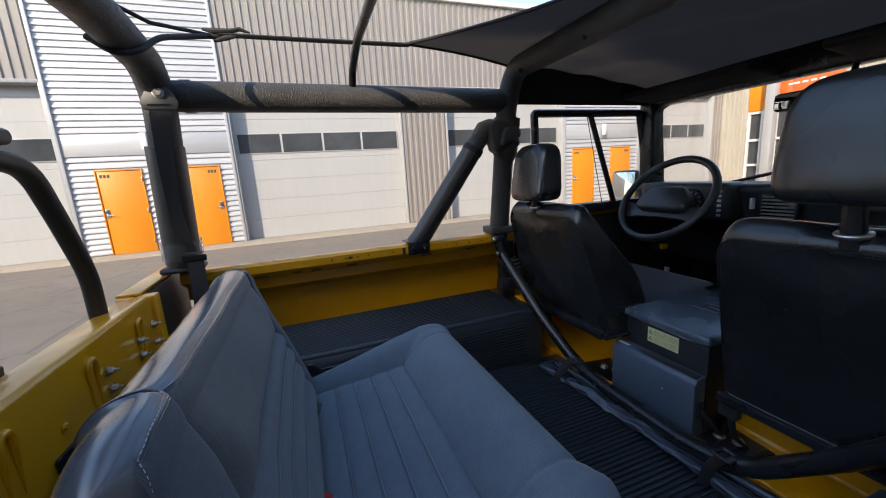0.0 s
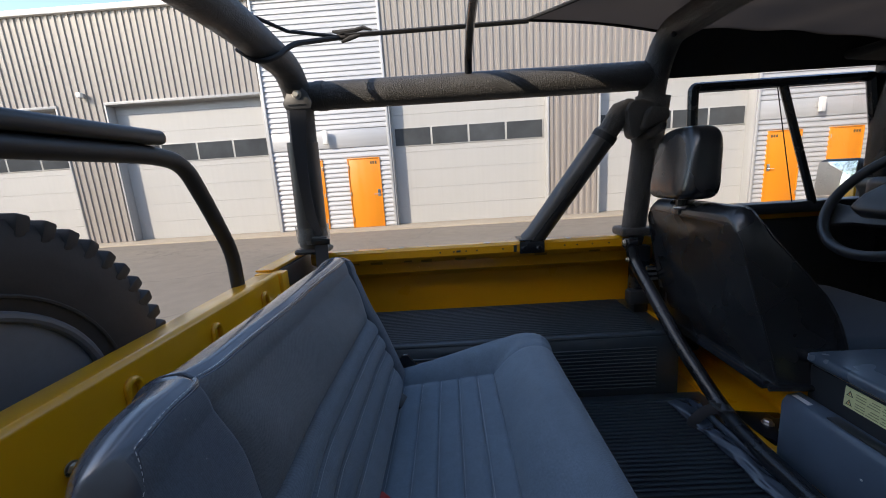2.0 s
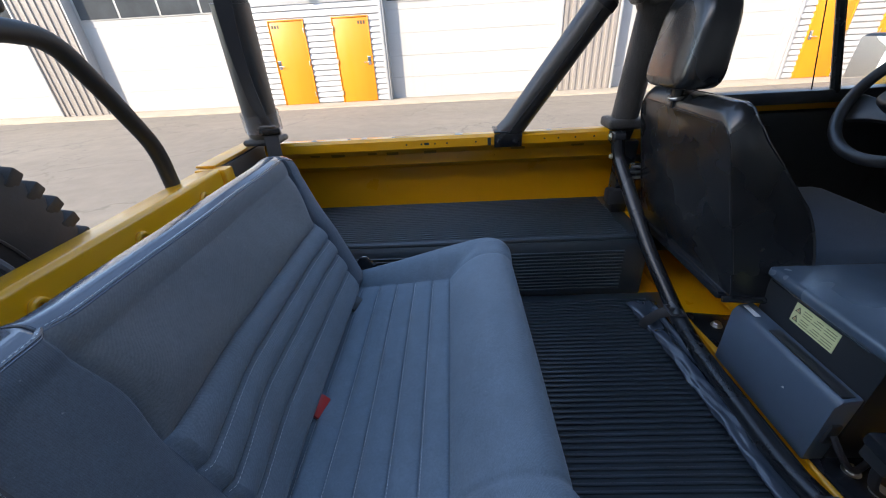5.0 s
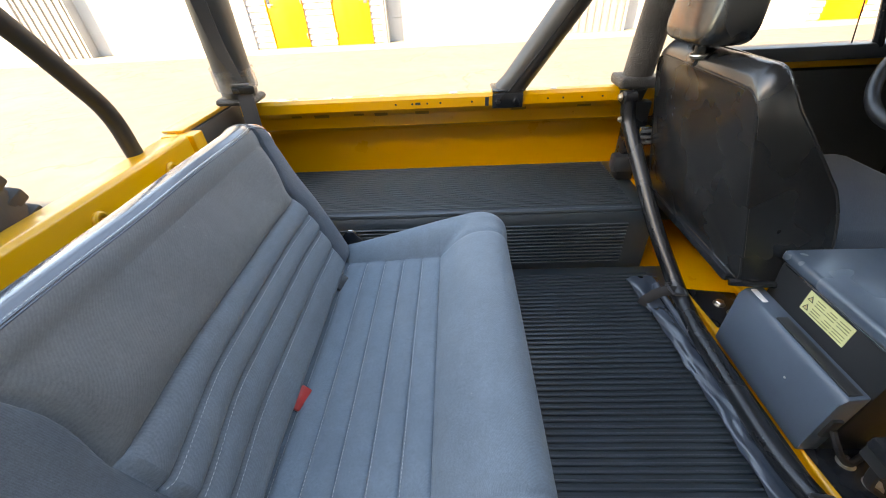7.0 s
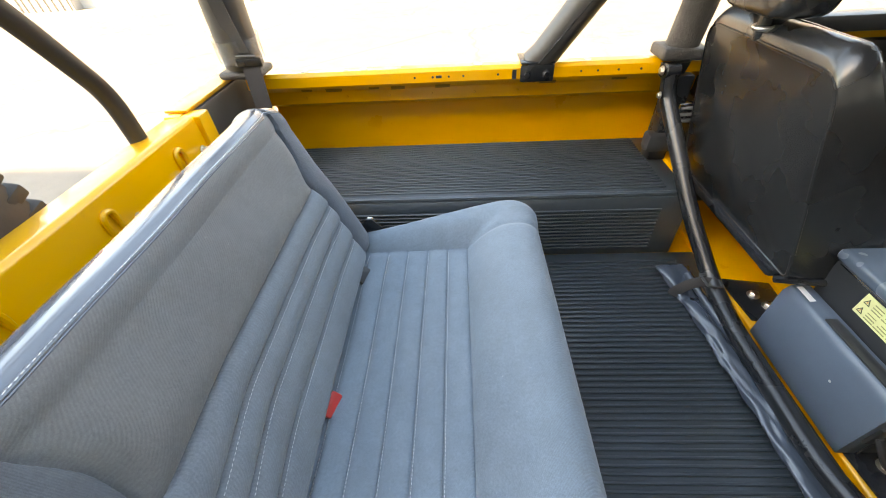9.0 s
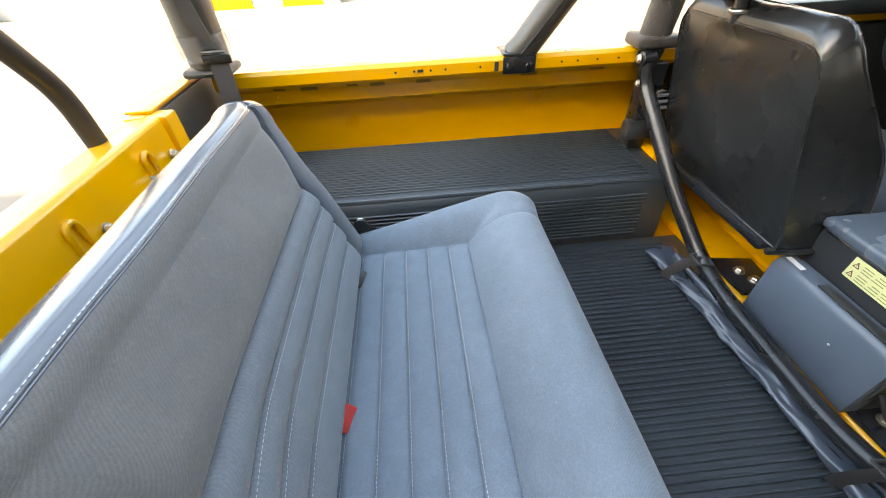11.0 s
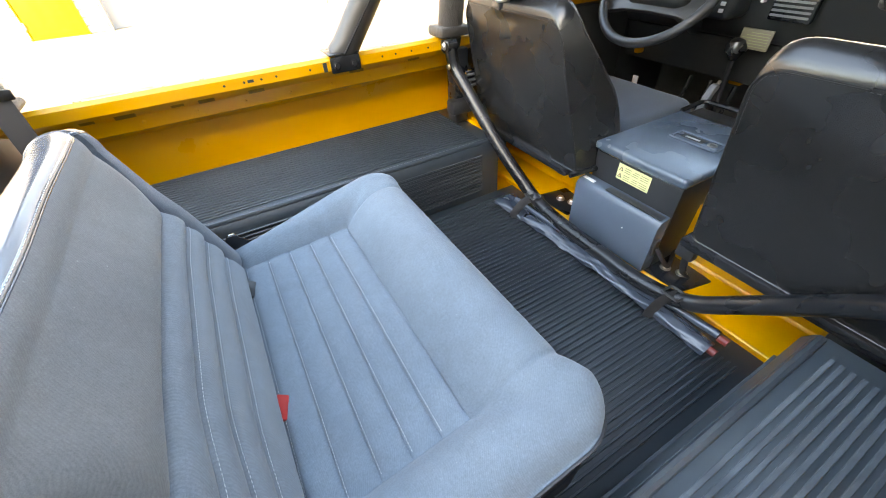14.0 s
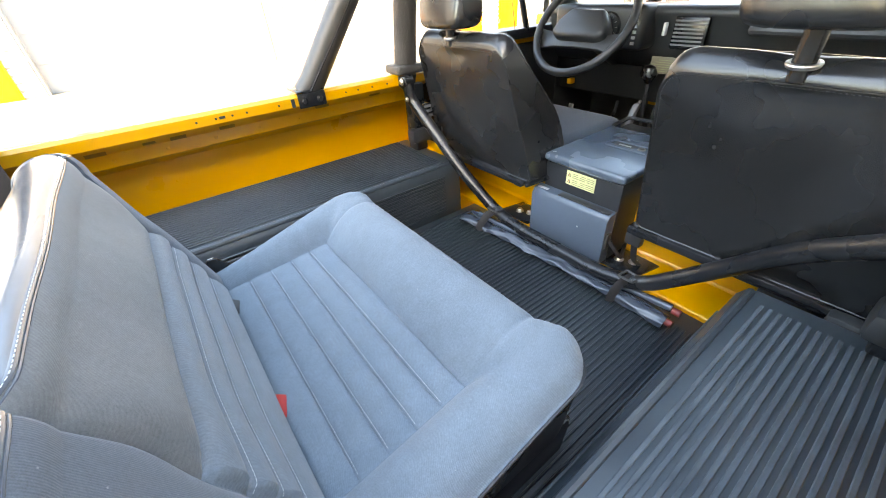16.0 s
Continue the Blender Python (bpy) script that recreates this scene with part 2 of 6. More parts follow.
def mat_ground():
    n = Nodes("worn_asphalt")
    grain, mid, big = n.noise(140, 4, rough=0.7), n.noise(3.2, 6), n.noise(0.25, 5)
    col = n.ramp(big, [(0.3, (0.185, 0.157, 0.129)), (0.7, (0.232, 0.2, 0.163))])
    col = n.mix(0.6, col, n.grey(mid, 0.78, 1.05), "MULTIPLY")
    col = n.mix(0.7, col, n.grey(grain, 0.6, 1.2, 0.25, 0.75), "MULTIPLY")
    track = n.noise(0.5, 4, stretch=(0.15, 1.6, 1))
    col = n.mix(0.4, col, n.grey(track, 0.8, 1.1), "MULTIPLY")
    crack = n.node("ShaderNodeTexVoronoi", Scale=0.45)
    crack.feature = "DISTANCE_TO_EDGE"
    mp = n.mix(0.12, n.co.outputs["Object"], n.ramp(n.noise(2.0, 3), [(0, (0, 0, 0)), (1, (9, 9, 9))]))
    n.link(mp, crack.inputs["Vector"])
    line = n.ramp(crack.outputs["Distance"], [(0.0, (0.45,) * 3), (0.012, (0, 0, 0))])
    col = n.mix(line, col, (0.06, 0.055, 0.05))
    n.bump(grain, 0.5, 0.004)
    return n.set(col, 0.9, 0.0)


def mat_concrete(name, color):
    n = Nodes(name)
    big, mid, fine = n.noise(0.9, 6), n.noise(7, 5), n.noise(180, 3)
    col = n.ramp(big, [(0.3, tuple(c * 0.86 for c in color)), (0.7, color)])
    col = n.mix(0.5, col, n.grey(mid, 0.82, 1.0), "MULTIPLY")
    n.bump(fine, 0.3, 0.002)
    return n.set(n.mix(0.4, col, n.grey(fine, 0.8, 1.0), "MULTIPLY"), 0.88)


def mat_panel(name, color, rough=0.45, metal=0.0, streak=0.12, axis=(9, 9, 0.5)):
    """Painted or bare sheet metal with rain streaks."""
    n = Nodes(name)
    st, big = n.noise(1.0, 5, stretch=axis), n.noise(0.5, 4)
    col = n.mix(1.0, color, n.grey(st, 1 - streak, 1.0), "MULTIPLY")
    col = n.mix(0.6, col, n.grey(big, 0.92, 1.0), "MULTIPLY")
    n.bump(n.noise(2.5, 3), 0.02, 0.004)
    return n.set(col, n.grey(st, rough - 0.06, rough + 0.1), metal)


def mat_glass(name, color=(1, 1, 1), rough=0.0):
    n = Nodes(name)
    return n.set(color, rough, 0.0, **{"Transmission Weight": 1.0, "IOR": 1.45})


FABRIC = mat_fabric()
# Backrest twill; the warm light bounced onto it is put into the colour.
BOUNCELIT = mat_fabric("bounce_lit_twill", (0.178, 0.184, 0.188), (0.209, 0.218, 0.224))
SEATVINYL = mat_vinyl("grey_blue_vinyl", (0.09, 0.102, 0.122), 0.24, 0.2, 0.6)
BLACKVINYL = mat_vinyl("black_vinyl", (0.0145, 0.0155, 0.017), 0.27, 0.05)
ROLLVINYL = mat_vinyl("rolled_black_vinyl", (0.04, 0.055, 0.075), 0.2, 0.6, 0.3)
LOCKER = worn("black_textured_sheet", (0.018, 0.021, 0.025), 0.5, vary=0.1, fine=700, bump=0.2, depth=0.0003)
# Lid vinyl: the sky's blue sheen is put into its base colour.
LIDVINYL = mat_vinyl("sky_sheen_lid_vinyl", (0.07, 0.1, 0.135), 0.27, 0.015)
PIPING = worn("dark_piping", (0.035, 0.037, 0.042), 0.5)
THREAD = worn("pale_thread", (0.55, 0.58, 0.6), 0.8)
YELLOW = mat_paint("yellow_paint", (0.9, 0.398, 0.005), 0.34)
def mat_canvas():
    """Woven cloth that lets a little daylight through."""
    n = Nodes("black_canvas")
    big, weave = n.noise(5, 4), n.noise(700, 3)
    col = n.ramp(big, [(0.3, (0.034, 0.032, 0.031)), (0.7, (0.046, 0.044, 0.043))])
    n.bump(weave, 0.3, 0.0004)
    n.set(col, 0.85)
    tr = n.node("ShaderNodeBsdfTranslucent", Color=(0.32, 0.293, 0.277, 1))
    mx = n.node("ShaderNodeMixShader", Fac=0.5)
    n.link(n.b.outputs[0], mx.inputs[1]).link(tr.outputs[0], mx.inputs[2])
    n.link(mx.outputs[0], n.t.nodes["Material Output"].inputs[0])
    return n.m


CANVAS = mat_canvas()
GRIT = mat_grit("black_gritty_coating", (0.06, 0.056, 0.052), 0.42, 250.0, 1.0, 0.006)
SATIN = worn("black_satin_powder_coat", (0.014, 0.016, 0.019), 0.27, rough_var=0.02, vary=0.15, bump=0.05)
DULLBLACK = worn("dull_black_coat", (0.03, 0.028, 0.026), 0.5, rough_var=0.06, vary=0.2, fine=220, bump=0.2)
VISOR = worn("matt_black_visor_cloth", (0.012, 0.012, 0.012), 0.75, fine=500, bump=0.2)
PLASTIC = worn("black_plastic", (0.034, 0.037, 0.04), 0.38, rough_var=0.05, fine=400, bump=0.25, depth=0.0004)
SLEEVE = mat_vinyl("black_padded_sleeve", (0.045, 0.041, 0.037), 0.42)
RUBBER = worn("black_rubber_mat", (0.032, 0.045, 0.056), 0.36, rough_var=0.04, vary=0.2, scale=7, fine=450, bump=0.1, depth=0.0004, **{"Specular IOR Level": 1.0})
FLOORMAT = worn("dark_floor_rubber", (0.027, 0.039, 0.05), 0.36, rough_var=0.04, vary=0.2, scale=7, fine=450, bump=0.1, depth=0.0004, **{"Specular IOR Level": 1.0})
# Near wheel box's rubber, the sky's reflection put into a paler base colour.
SIDEMAT = worn("sky_sheen_rubber_cover", (0.044, 0.062, 0.076), 0.36, rough_var=0.04, vary=0.2, scale=7, fine=450, bump=0.1, depth=0.0004, **{"Specular IOR Level": 1.0})
# Its rib tops: scuffs, plus sky highlights put into the paler colour.
RIBTOP = worn("scuffed_sheen_ribs", (0.085, 0.108, 0.126), 0.36, rough_var=0.06, vary=0.3, scale=16, fine=120, bump=0.2)
TYRE = worn("tyre_rubber", (0.055, 0.047, 0.042), 0.7, vary=0.25, scale=14, fine=120, bump=0.4)
WEBBING = worn("black_webbing", (0.02, 0.02, 0.022), 0.7, fine=600, bump=0.4, depth=0.0005)
BELT = worn("charcoal_belt_webbing", (0.034, 0.034, 0.037), 0.6, fine=600, bump=0.4, depth=0.0005)
GUNMETAL = worn("gunmetal_steel", (0.13, 0.125, 0.12), 0.4, 0.4, fine=200)
ZINC = worn("zinc_plated_steel", (0.62, 0.6, 0.56), 0.35, 1.0, vary=0.15, scale=40)
CHROME = worn("chrome", (0.75, 0.75, 0.75), 0.12, 1.0, vary=0.05, rough_var=0.05)
STEELGREY = worn("grey_painted_steel", (0.16, 0.165, 0.175), 0.45)
RED = worn("red_plastic", (0.55, 0.035, 0.03), 0.35)
DARKRED = worn("faded_red_plastic", (0.22, 0.035, 0.03), 0.4)
LABEL = worn("pale_yellow_label", (0.72, 0.71, 0.36), 0.5, vary=0.03)
# Yellow paint with the slots' inner shade put into the colour.
SLOT = worn("shaded_yellow_slot", (0.34, 0.17, 0.012), 0.6)
LABELINK = worn("faded_label_print", (0.27, 0.27, 0.13), 0.6)
INK = worn("dark_ink", (0.05, 0.05, 0.03), 0.6)
WHITEINK = worn("white_print", (0.75, 0.75, 0.75), 0.5)
CLEAR = worn("clear_plastic_band", (0.93, 0.94, 0.95), 0.12, vary=0.03, rough_var=0.06, scale=60, bump=0.5, fine=45, depth=0.003, **{"Transmission Weight": 0.94, "IOR": 1.32})
GLASS = mat_glass("window_glass")
MIRROR = worn("mirror_silver", (0.9, 0.9, 0.9), 0.01, 1.0, vary=0.0, rough_var=0.005, bump=0.0)
GROUND = mat_ground()
KERB = mat_concrete("tan_concrete", (0.404, 0.344, 0.267))
BEIGE = mat_panel("beige_wall_sheet", (0.279, 0.248, 0.224))
CREAM = mat_panel("cream_wall_sheet", (0.43, 0.387, 0.318))
SILVER = mat_panel("silver_wall_sheet", (0.45, 0.453, 0.462), 0.38, 0.15, axis=(0.5, 9, 9))
GARAGE = mat_panel("white_garage_door_sheet", (0.404, 0.397, 0.383), 0.5, axis=(9, 9, 0.3), streak=0.05)
TRIM = mat_panel("grey_trim_sheet", (0.361, 0.361, 0.361), 0.45)
WHITETRIM = mat_panel("white_trim_sheet", (0.72, 0.71, 0.69), 0.4)
ORANGE = mat_panel("orange_door_paint", (0.7, 0.235, 0.012), 0.4, streak=0.04)
SIGNRED = mat_panel("orange_red_sign_sheet", (0.671, 0.112, 0.0172), 0.4, streak=0.05)
DARKGLASS = worn("dark_window_pane", (0.055, 0.06, 0.065), 0.08, vary=0.3, scale=1.2, bump=0.0, rough_var=0.03)
TANPLATE = worn("tan_data_plate", (0.2, 0.17, 0.11), 0.5)
FELT = worn("grey_brown_felt", (0.1, 0.09, 0.078), 0.9, vary=0.3, scale=12)
GALV = worn("dusty_galvanised_steel", (0.5, 0.46, 0.38), 0.5, 0.2, vary=0.15, scale=25, fine=60)

# ---- the yard: ground, garage rows ----
solo("ground", box(-140, 140, -140, 140, -0.3, 0.0), GROUND, "sun-bleached worn asphalt yard", "ground", "structure")
solo("pavement", box(-40, 17.0, 10.35, 11.5, -0.1, 0.035, 0.015), KERB, "tan concrete strip along the garage fronts", "pavement", "structure")
FACE, TOP, HEAD = 11.16, 6.72, 4.21


def ribs_across(x0, x1, z0, z1, face, proud=0.032, pitch=0.195, wide=0.1):
    """Sheet with upright box ribs, facing -y."""
    prof = [(x0, face + 0.12), (x0, face)]
    n = max(1, round((x1 - x0) / pitch))
    p = (x1 - x0) / n
    for k in range(n):
        a = x0 + k * p + (p - wide) / 2
        prof += [(a, face), (a + 0.012, face - proud), (a + wide - 0.012, face - proud), (a + wide, face)]
    prof += [(x1, face), (x1, face + 0.12)]
    return prism(prof, "z", z0, z1)


def ribs_up(x0, x1, z0, z1, face, proud=0.03, pitch=0.146, wide=0.112):
    """Sheet with level ribs, facing -y."""
    prof = [(face + 0.12, z0), (face, z0)]
    n = max(1, round((z1 - z0) / pitch))
    p = (z1 - z0) / n
    for k in range(n):
        a = z0 + k * p + (p - wide) / 2
        prof += [(face, a), (face - proud, a + 0.014), (face - proud, a + 0.05), (face - proud + 0.012, a + wide - 0.03), (face, a + wide)]
    prof += [(face, z1), (face + 0.12, z1)]
    return prism(prof, "x", x0, x1)


hall = thing("garage_building", (2, 13, 0), "long garage building with beige ribbed and silver corrugated metal cladding", "building", kind="structure")


def entry_door(x0, x1, hinge_left):
    d = part("entry_door", box(x0, x1, FACE - 0.035, FACE + 0.03, 0.04, 2.13, 0.004), ORANGE, hall, "closed bright orange steel door")
    for a, b in ((x0 - 0.03, x0 - 0.004), (x1 + 0.004, x1 + 0.03)):
        part("door_frame", box(a, b, FACE - 0.055, FACE + 0.05, 0.036, 2.165, 0.004), ORANGE, d, "orange steel door frame")
    part("door_frame", box(x0 - 0.003, x1 + 0.003, FACE - 0.055, FACE + 0.05, 2.135, 2.165, 0.004), ORANGE, d, "orange steel door frame")
    hx, kx = (x0, x1) if hinge_left else (x1, x0)
    s = 1 if hinge_left else -1
    for z in (0.3, 1.1, 1.9):
        part("hinge", box(hx - 0.012, hx + 0.012, FACE - 0.07, FACE - 0.03, z - 0.06, z + 0.06, 0.003), ZINC, d)
    part("lock_plate", box(min(kx - s * 0.11, kx - s * 0.02), max(kx - s * 0.11, kx - s * 0.02), FACE - 0.043, FACE - 0.03, 0.98, 1.2, 0.004), CHROME, d)
    part("handle", tube([(kx - s * 0.065, FACE - 0.04, 1.06), (kx - s * 0.065, FACE - 0.1, 1.06), (kx - s * 0.2, FACE - 0.1, 1.05)], 0.012, 8, 0.02), CHROME, d)
    nx = x0 + 0.06 if not hinge_left else x1 - 0.27
    for k in range(3):
        part("number_bar", box(nx + k * 0.075, nx + k * 0.075 + 0.05, FACE - 0.038, FACE - 0.034, 1.97, 2.05), INK, d, "dark number bar")


def wall_lamp(x, z, h=0.2):
    w = part("wall_lamp", box(x - 0.07, x + 0.07, FACE - 0.22, FACE - 0.12, z - h, z + h, 0.012), WHITETRIM, hall, "white box wall lamp")
    part("bracket", box(x - 0.05, x + 0.05, FACE - 0.125, FACE + 0.01, z - 0.06, z + 0.06, 0.004), TRIM, w)


def silver_bay(x0, x1, doors):
    part("wall_panel", ribs_up(x0, x1, 3.02, TOP, FACE), SILVER, hall, "silver corrugated sheet")
    part("wall_panel", box(x0, x1, FACE - 0.03, FACE + 0.12, 2.5, 3.018, 0.004), SILVER, hall, "flat silver band")
    edges = [x0] + [v for a, b in doors for v in (a - 0.031, b + 0.031)] + [x1]
    for a, b in zip(edges[::2], edges[1::2]):
        part("wall_panel", ribs_up(a, b, 0.036, 2.168, FACE), SILVER, hall, "silver corrugated sheet")
    part("wall_panel", ribs_up(x0, x1, 2.169, 2.498, FACE), SILVER, hall, "silver corrugated sheet")
    for x in (x0, x1):
        part("corner_trim", box(x - 0.035, x + 0.035, FACE - 0.07, FACE + 0.3, 0.036, TOP, 0.004), SILVER, hall, "silver corner trim")
    mid = (x0 + x1) / 2
    wall_lamp(mid - 0.06, 2.82)
    for k, (a, b) in enumerate(doors):
        entry_door(a, b, k == 1)


def garage_door(x0, x1, lined=False):
    """A recessed sectional door with a strip of windows."""
    y = FACE + 0.27
    d = part("garage_door", box(x0, x1, y + 0.05, y + 0.09, 0.0, HEAD), GARAGE, hall, "white sectional garage door with a strip of windows")
    z, h = 0.036, 0.556
    while z < HEAD - 0.1:
        top = min(z + h - 0.004, HEAD)
        n = 4 if lined else 1
        p = (top - z) / n
        prof = [(y + 0.049, z), (y + 0.004, z)]
        for k in range(n):
            prof += [(y, z + k * p + 0.002), (y, z + (k + 1) * p - 0.002), (y + 0.0008, z + (k + 1) * p)]
        prof += [(y + 0.004, top), (y + 0.049, top)]
        part("door_section", prism(prof, "x", x0 + 0.01, x1 - 0.01), GARAGE, d, smooth=0.5)
        z += h
    w = (x1 - x0 - 0.2) / 4
    for k in range(4):
        a = x0 + 0.1 + k * w
        part("window_frame", box(a, a + w, y - 0.02, y + 0.002, 2.43, 3.0, 0.006), GARAGE, d, "white window frame")
        part("window_pane", box(a + 0.03, a + w - 0.03, y - 0.024, y - 0.0195, 2.46, 2.97), DARKGLASS, d, "dark window pane")
    for x, s in ((x0, 1), (x1, -1)):
        part("door_jamb", box(min(x, x + s * 0.05), max(x, x + s * 0.05), FACE - 0.045, y + 0.04, 0.036, HEAD, 0.004), TRIM, d, "grey metal door jamb")
    part("door_head", box(x0, x1, FACE - 0.05, y + 0.04, HEAD - 0.03, HEAD + 0.05, 0.004), TRIM, d, "grey metal door head")
    part("wall_panel", ribs_across(x0, x1, HEAD + 0.05, TOP, FACE), BEIGE, hall, "beige ribbed sheet")


silver_bay(-6.03, -2.4, ((-5.44, -4.52), (-3.71, -2.77)))
silver_bay(8.55, 12.12, ((8.95, 9.89), (10.76, 11.69)))
silver_bay(-20.55, -17.0, ((-20.05, -19.1), (-18.3, -17.35)))
for a, b in ((-10.85, -6.065), (-2.365, 2.42), (3.9, 8.515), (12.155, 16.4), (-16.965, -12.3)):
    garage_door(a, b, a < -5)
for a, b in ((2.42, 3.9), (-12.3, -10.85), (16.4, 17.0), (-40, -20.585)):
    part("wall_panel", ribs_across(a, b, 0.036, TOP, FACE), BEIGE, hall, "beige ribbed sheet")
part("roof_trim", box(-40, 17.0, FACE - 0.12, FACE + 0.35, TOP, TOP + 0.16, 0.02), WHITETRIM, hall, "white roof edge trim")
part("roof", box(-40, 17.0, FACE + 0.4, 24, 6.3, TOP + 0.05), TRIM, hall)
part("back_wall", box(-40, 17.0, FACE + 0.45, FACE + 0.6, 0.0, 6.3), TRIM, hall)
part("gable_wall", box(-40.2, -40.0, FACE, 24, 0.0, TOP), BEIGE, hall)

wall_lamp(-11.4, 4.48, 0.07)

# the wing that closes the yard ahead
wing = thing("office_wing", (19, 3, 0), "cream clad office wing with an orange sign panel over its glazed entrance", "building", kind="structure")
turn = Matrix.Translation((17.0, 11.16, 0)) @ pose(0, 0, 0, 0, 0, -90) @ Matrix.Translation((0, -FACE, 0))


def on_wing(bm):
    """Turns a sheet facing -y into one facing -x, its x counted from the inner corner."""
    bm.transform(turn)
    return bm


part("wall_panel", on_wing(ribs_across(0.0, 1.1, 0.0, TOP, FACE)), CREAM, wing, "cream ribbed sheet")
part("wall_panel", on_wing(ribs_across(4.0, 16.2, 0.0, TOP, FACE)), CREAM, wing, "cream ribbed sheet")
part("wall_panel", on_wing(ribs_across(1.1, 4.0, 5.2, TOP, FACE)), CREAM, wing, "cream ribbed sheet")
for k in range(4):
    a = 1.1 + k * 0.725
    part("sign_panel", on_wing(box(a, a + 0.72, FACE - 0.06, FACE + 0.05, 3.24, 4.2, 0.004)), ORANGE if k == 0 else SIGNRED, wing, "orange sign panel")
    part("sign_panel", on_wing(box(a, a + 0.72, FACE - 0.06, FACE + 0.05, 4.204, 5.2, 0.004)), SIGNRED, wing, "orange sign panel")
for x in (1.72, 1.95, 2.42, 2.6, 2.85, 3.1, 3.35):
    part("sign_bar", on_wing(box(x, x + 0.17, FACE - 0.07, FACE - 0.062, 4.0, 4.06)), WHITEINK, wing, "white lettering bar")
part("glass_backing", on_wing(box(1.1, 4.0, FACE + 0.06, FACE + 0.1, 0.0, 3.24)), DARKGLASS, wing, "dark glazing")
for x in (1.13, 1.62, 2.1, 2.9, 3.97):
    part("mullion", on_wing(box(x - 0.04, x + 0.04, FACE - 0.05, FACE + 0.06, 0.0, 3.24, 0.006)), WHITETRIM, wing)
for z in (0.06, 1.1, 2.1, 3.18):
    part("transom", on_wing(box(1.1, 4.0, FACE - 0.04, FACE + 0.055, z - 0.05, z + 0.05, 0.006)), WHITETRIM, wing)
part("column", on_wing(box(2.05, 2.35, FACE - 0.7, FACE - 0.4, 0.0, 5.2, 0.01)), TRIM, wing, "grey steel column")
part("roof_trim", on_wing(box(0.0, 16.2, FACE - 0.1, FACE + 0.3, TOP, TOP + 0.16, 0.02)), WHITETRIM, wing)
part("back_wall", box(17.13, 22, -5, 24, 0, 6.7), TRIM, wing)

# the row behind, whose shade lies over the car
row = thing("shade_building", (-12, -7, 0), "cream ribbed garage row shading the car", "building", kind="structure")
part("wall", box(-60, 17.0, -9, -5.05, 0, 6.6), TRIM, row)
part("wall_panel", ribs_across(-60, 17.0, 0.0, 6.6, -5.04, -0.04, 0.3, 0.15), CREAM, row, "cream ribbed sheet")
part("roof_trim", box(-60, 17.0, -9.1, -4.95, 6.6, 6.74, 0.01), WHITETRIM, row)

# a tree beyond the far end of the row
LEAF = worn("green_leaf", (0.06, 0.1, 0.025), 0.6, vary=0.4, scale=2)
BARK = worn("grey_bark", (0.16, 0.13, 0.1), 0.9, vary=0.3)
tree = thing("tree", (-46, 12.9, 0), "tall leafy green tree beyond the garage row", "tree", "trees beyond the row")
part("trunk", tube([(-46, 12.9, 0), (-45.9, 13.0, 3), (-46.1, 12.8, 6), (-46, 12.9, 9.5)], [0.3, 0.24, 0.18, 0.06], 10), BARK, tree)
rnd = random.Random(5)
crown = bmesh.new()
for k in range(8):
    a, zz = k * 2.4, 5.5 + 0.65 * k
    tip = Vector((-46 + 2.2 * math.cos(a), 12.9 + 2.2 * math.sin(a), zz + 1.6))
    part("limb", tube([(-46, 12.9, zz), tuple(tip)], [0.09, 0.02], 6), BARK, tree)
    for j in range(260):
        p = tip + Vector((rnd.gauss(0, 0.9), rnd.gauss(0, 0.9), rnd.gauss(0.3, 0.7)))
        q = Euler((rnd.uniform(0, 6), rnd.uniform(0, 6), rnd.uniform(0, 6))).to_matrix()
        w = rnd.uniform(0.08, 0.18)
        crown.faces.new([crown.verts.new(p + q @ Vector(c)) for c in ((-w, 0, 0), (0, -w * 0.45, 0.03), (w, 0, 0), (0, w * 0.45, 0.03))])
tagged(part("crown", crown, LEAF, tree, "loose green crown of leaves"), kind="stuff")
for x, y, turn_ in ((-51.0, 8.0, 70), (-56.0, 10.5, 160)):
    copy_thing(tree, pose(x, y, 0, 0, 0, turn_))

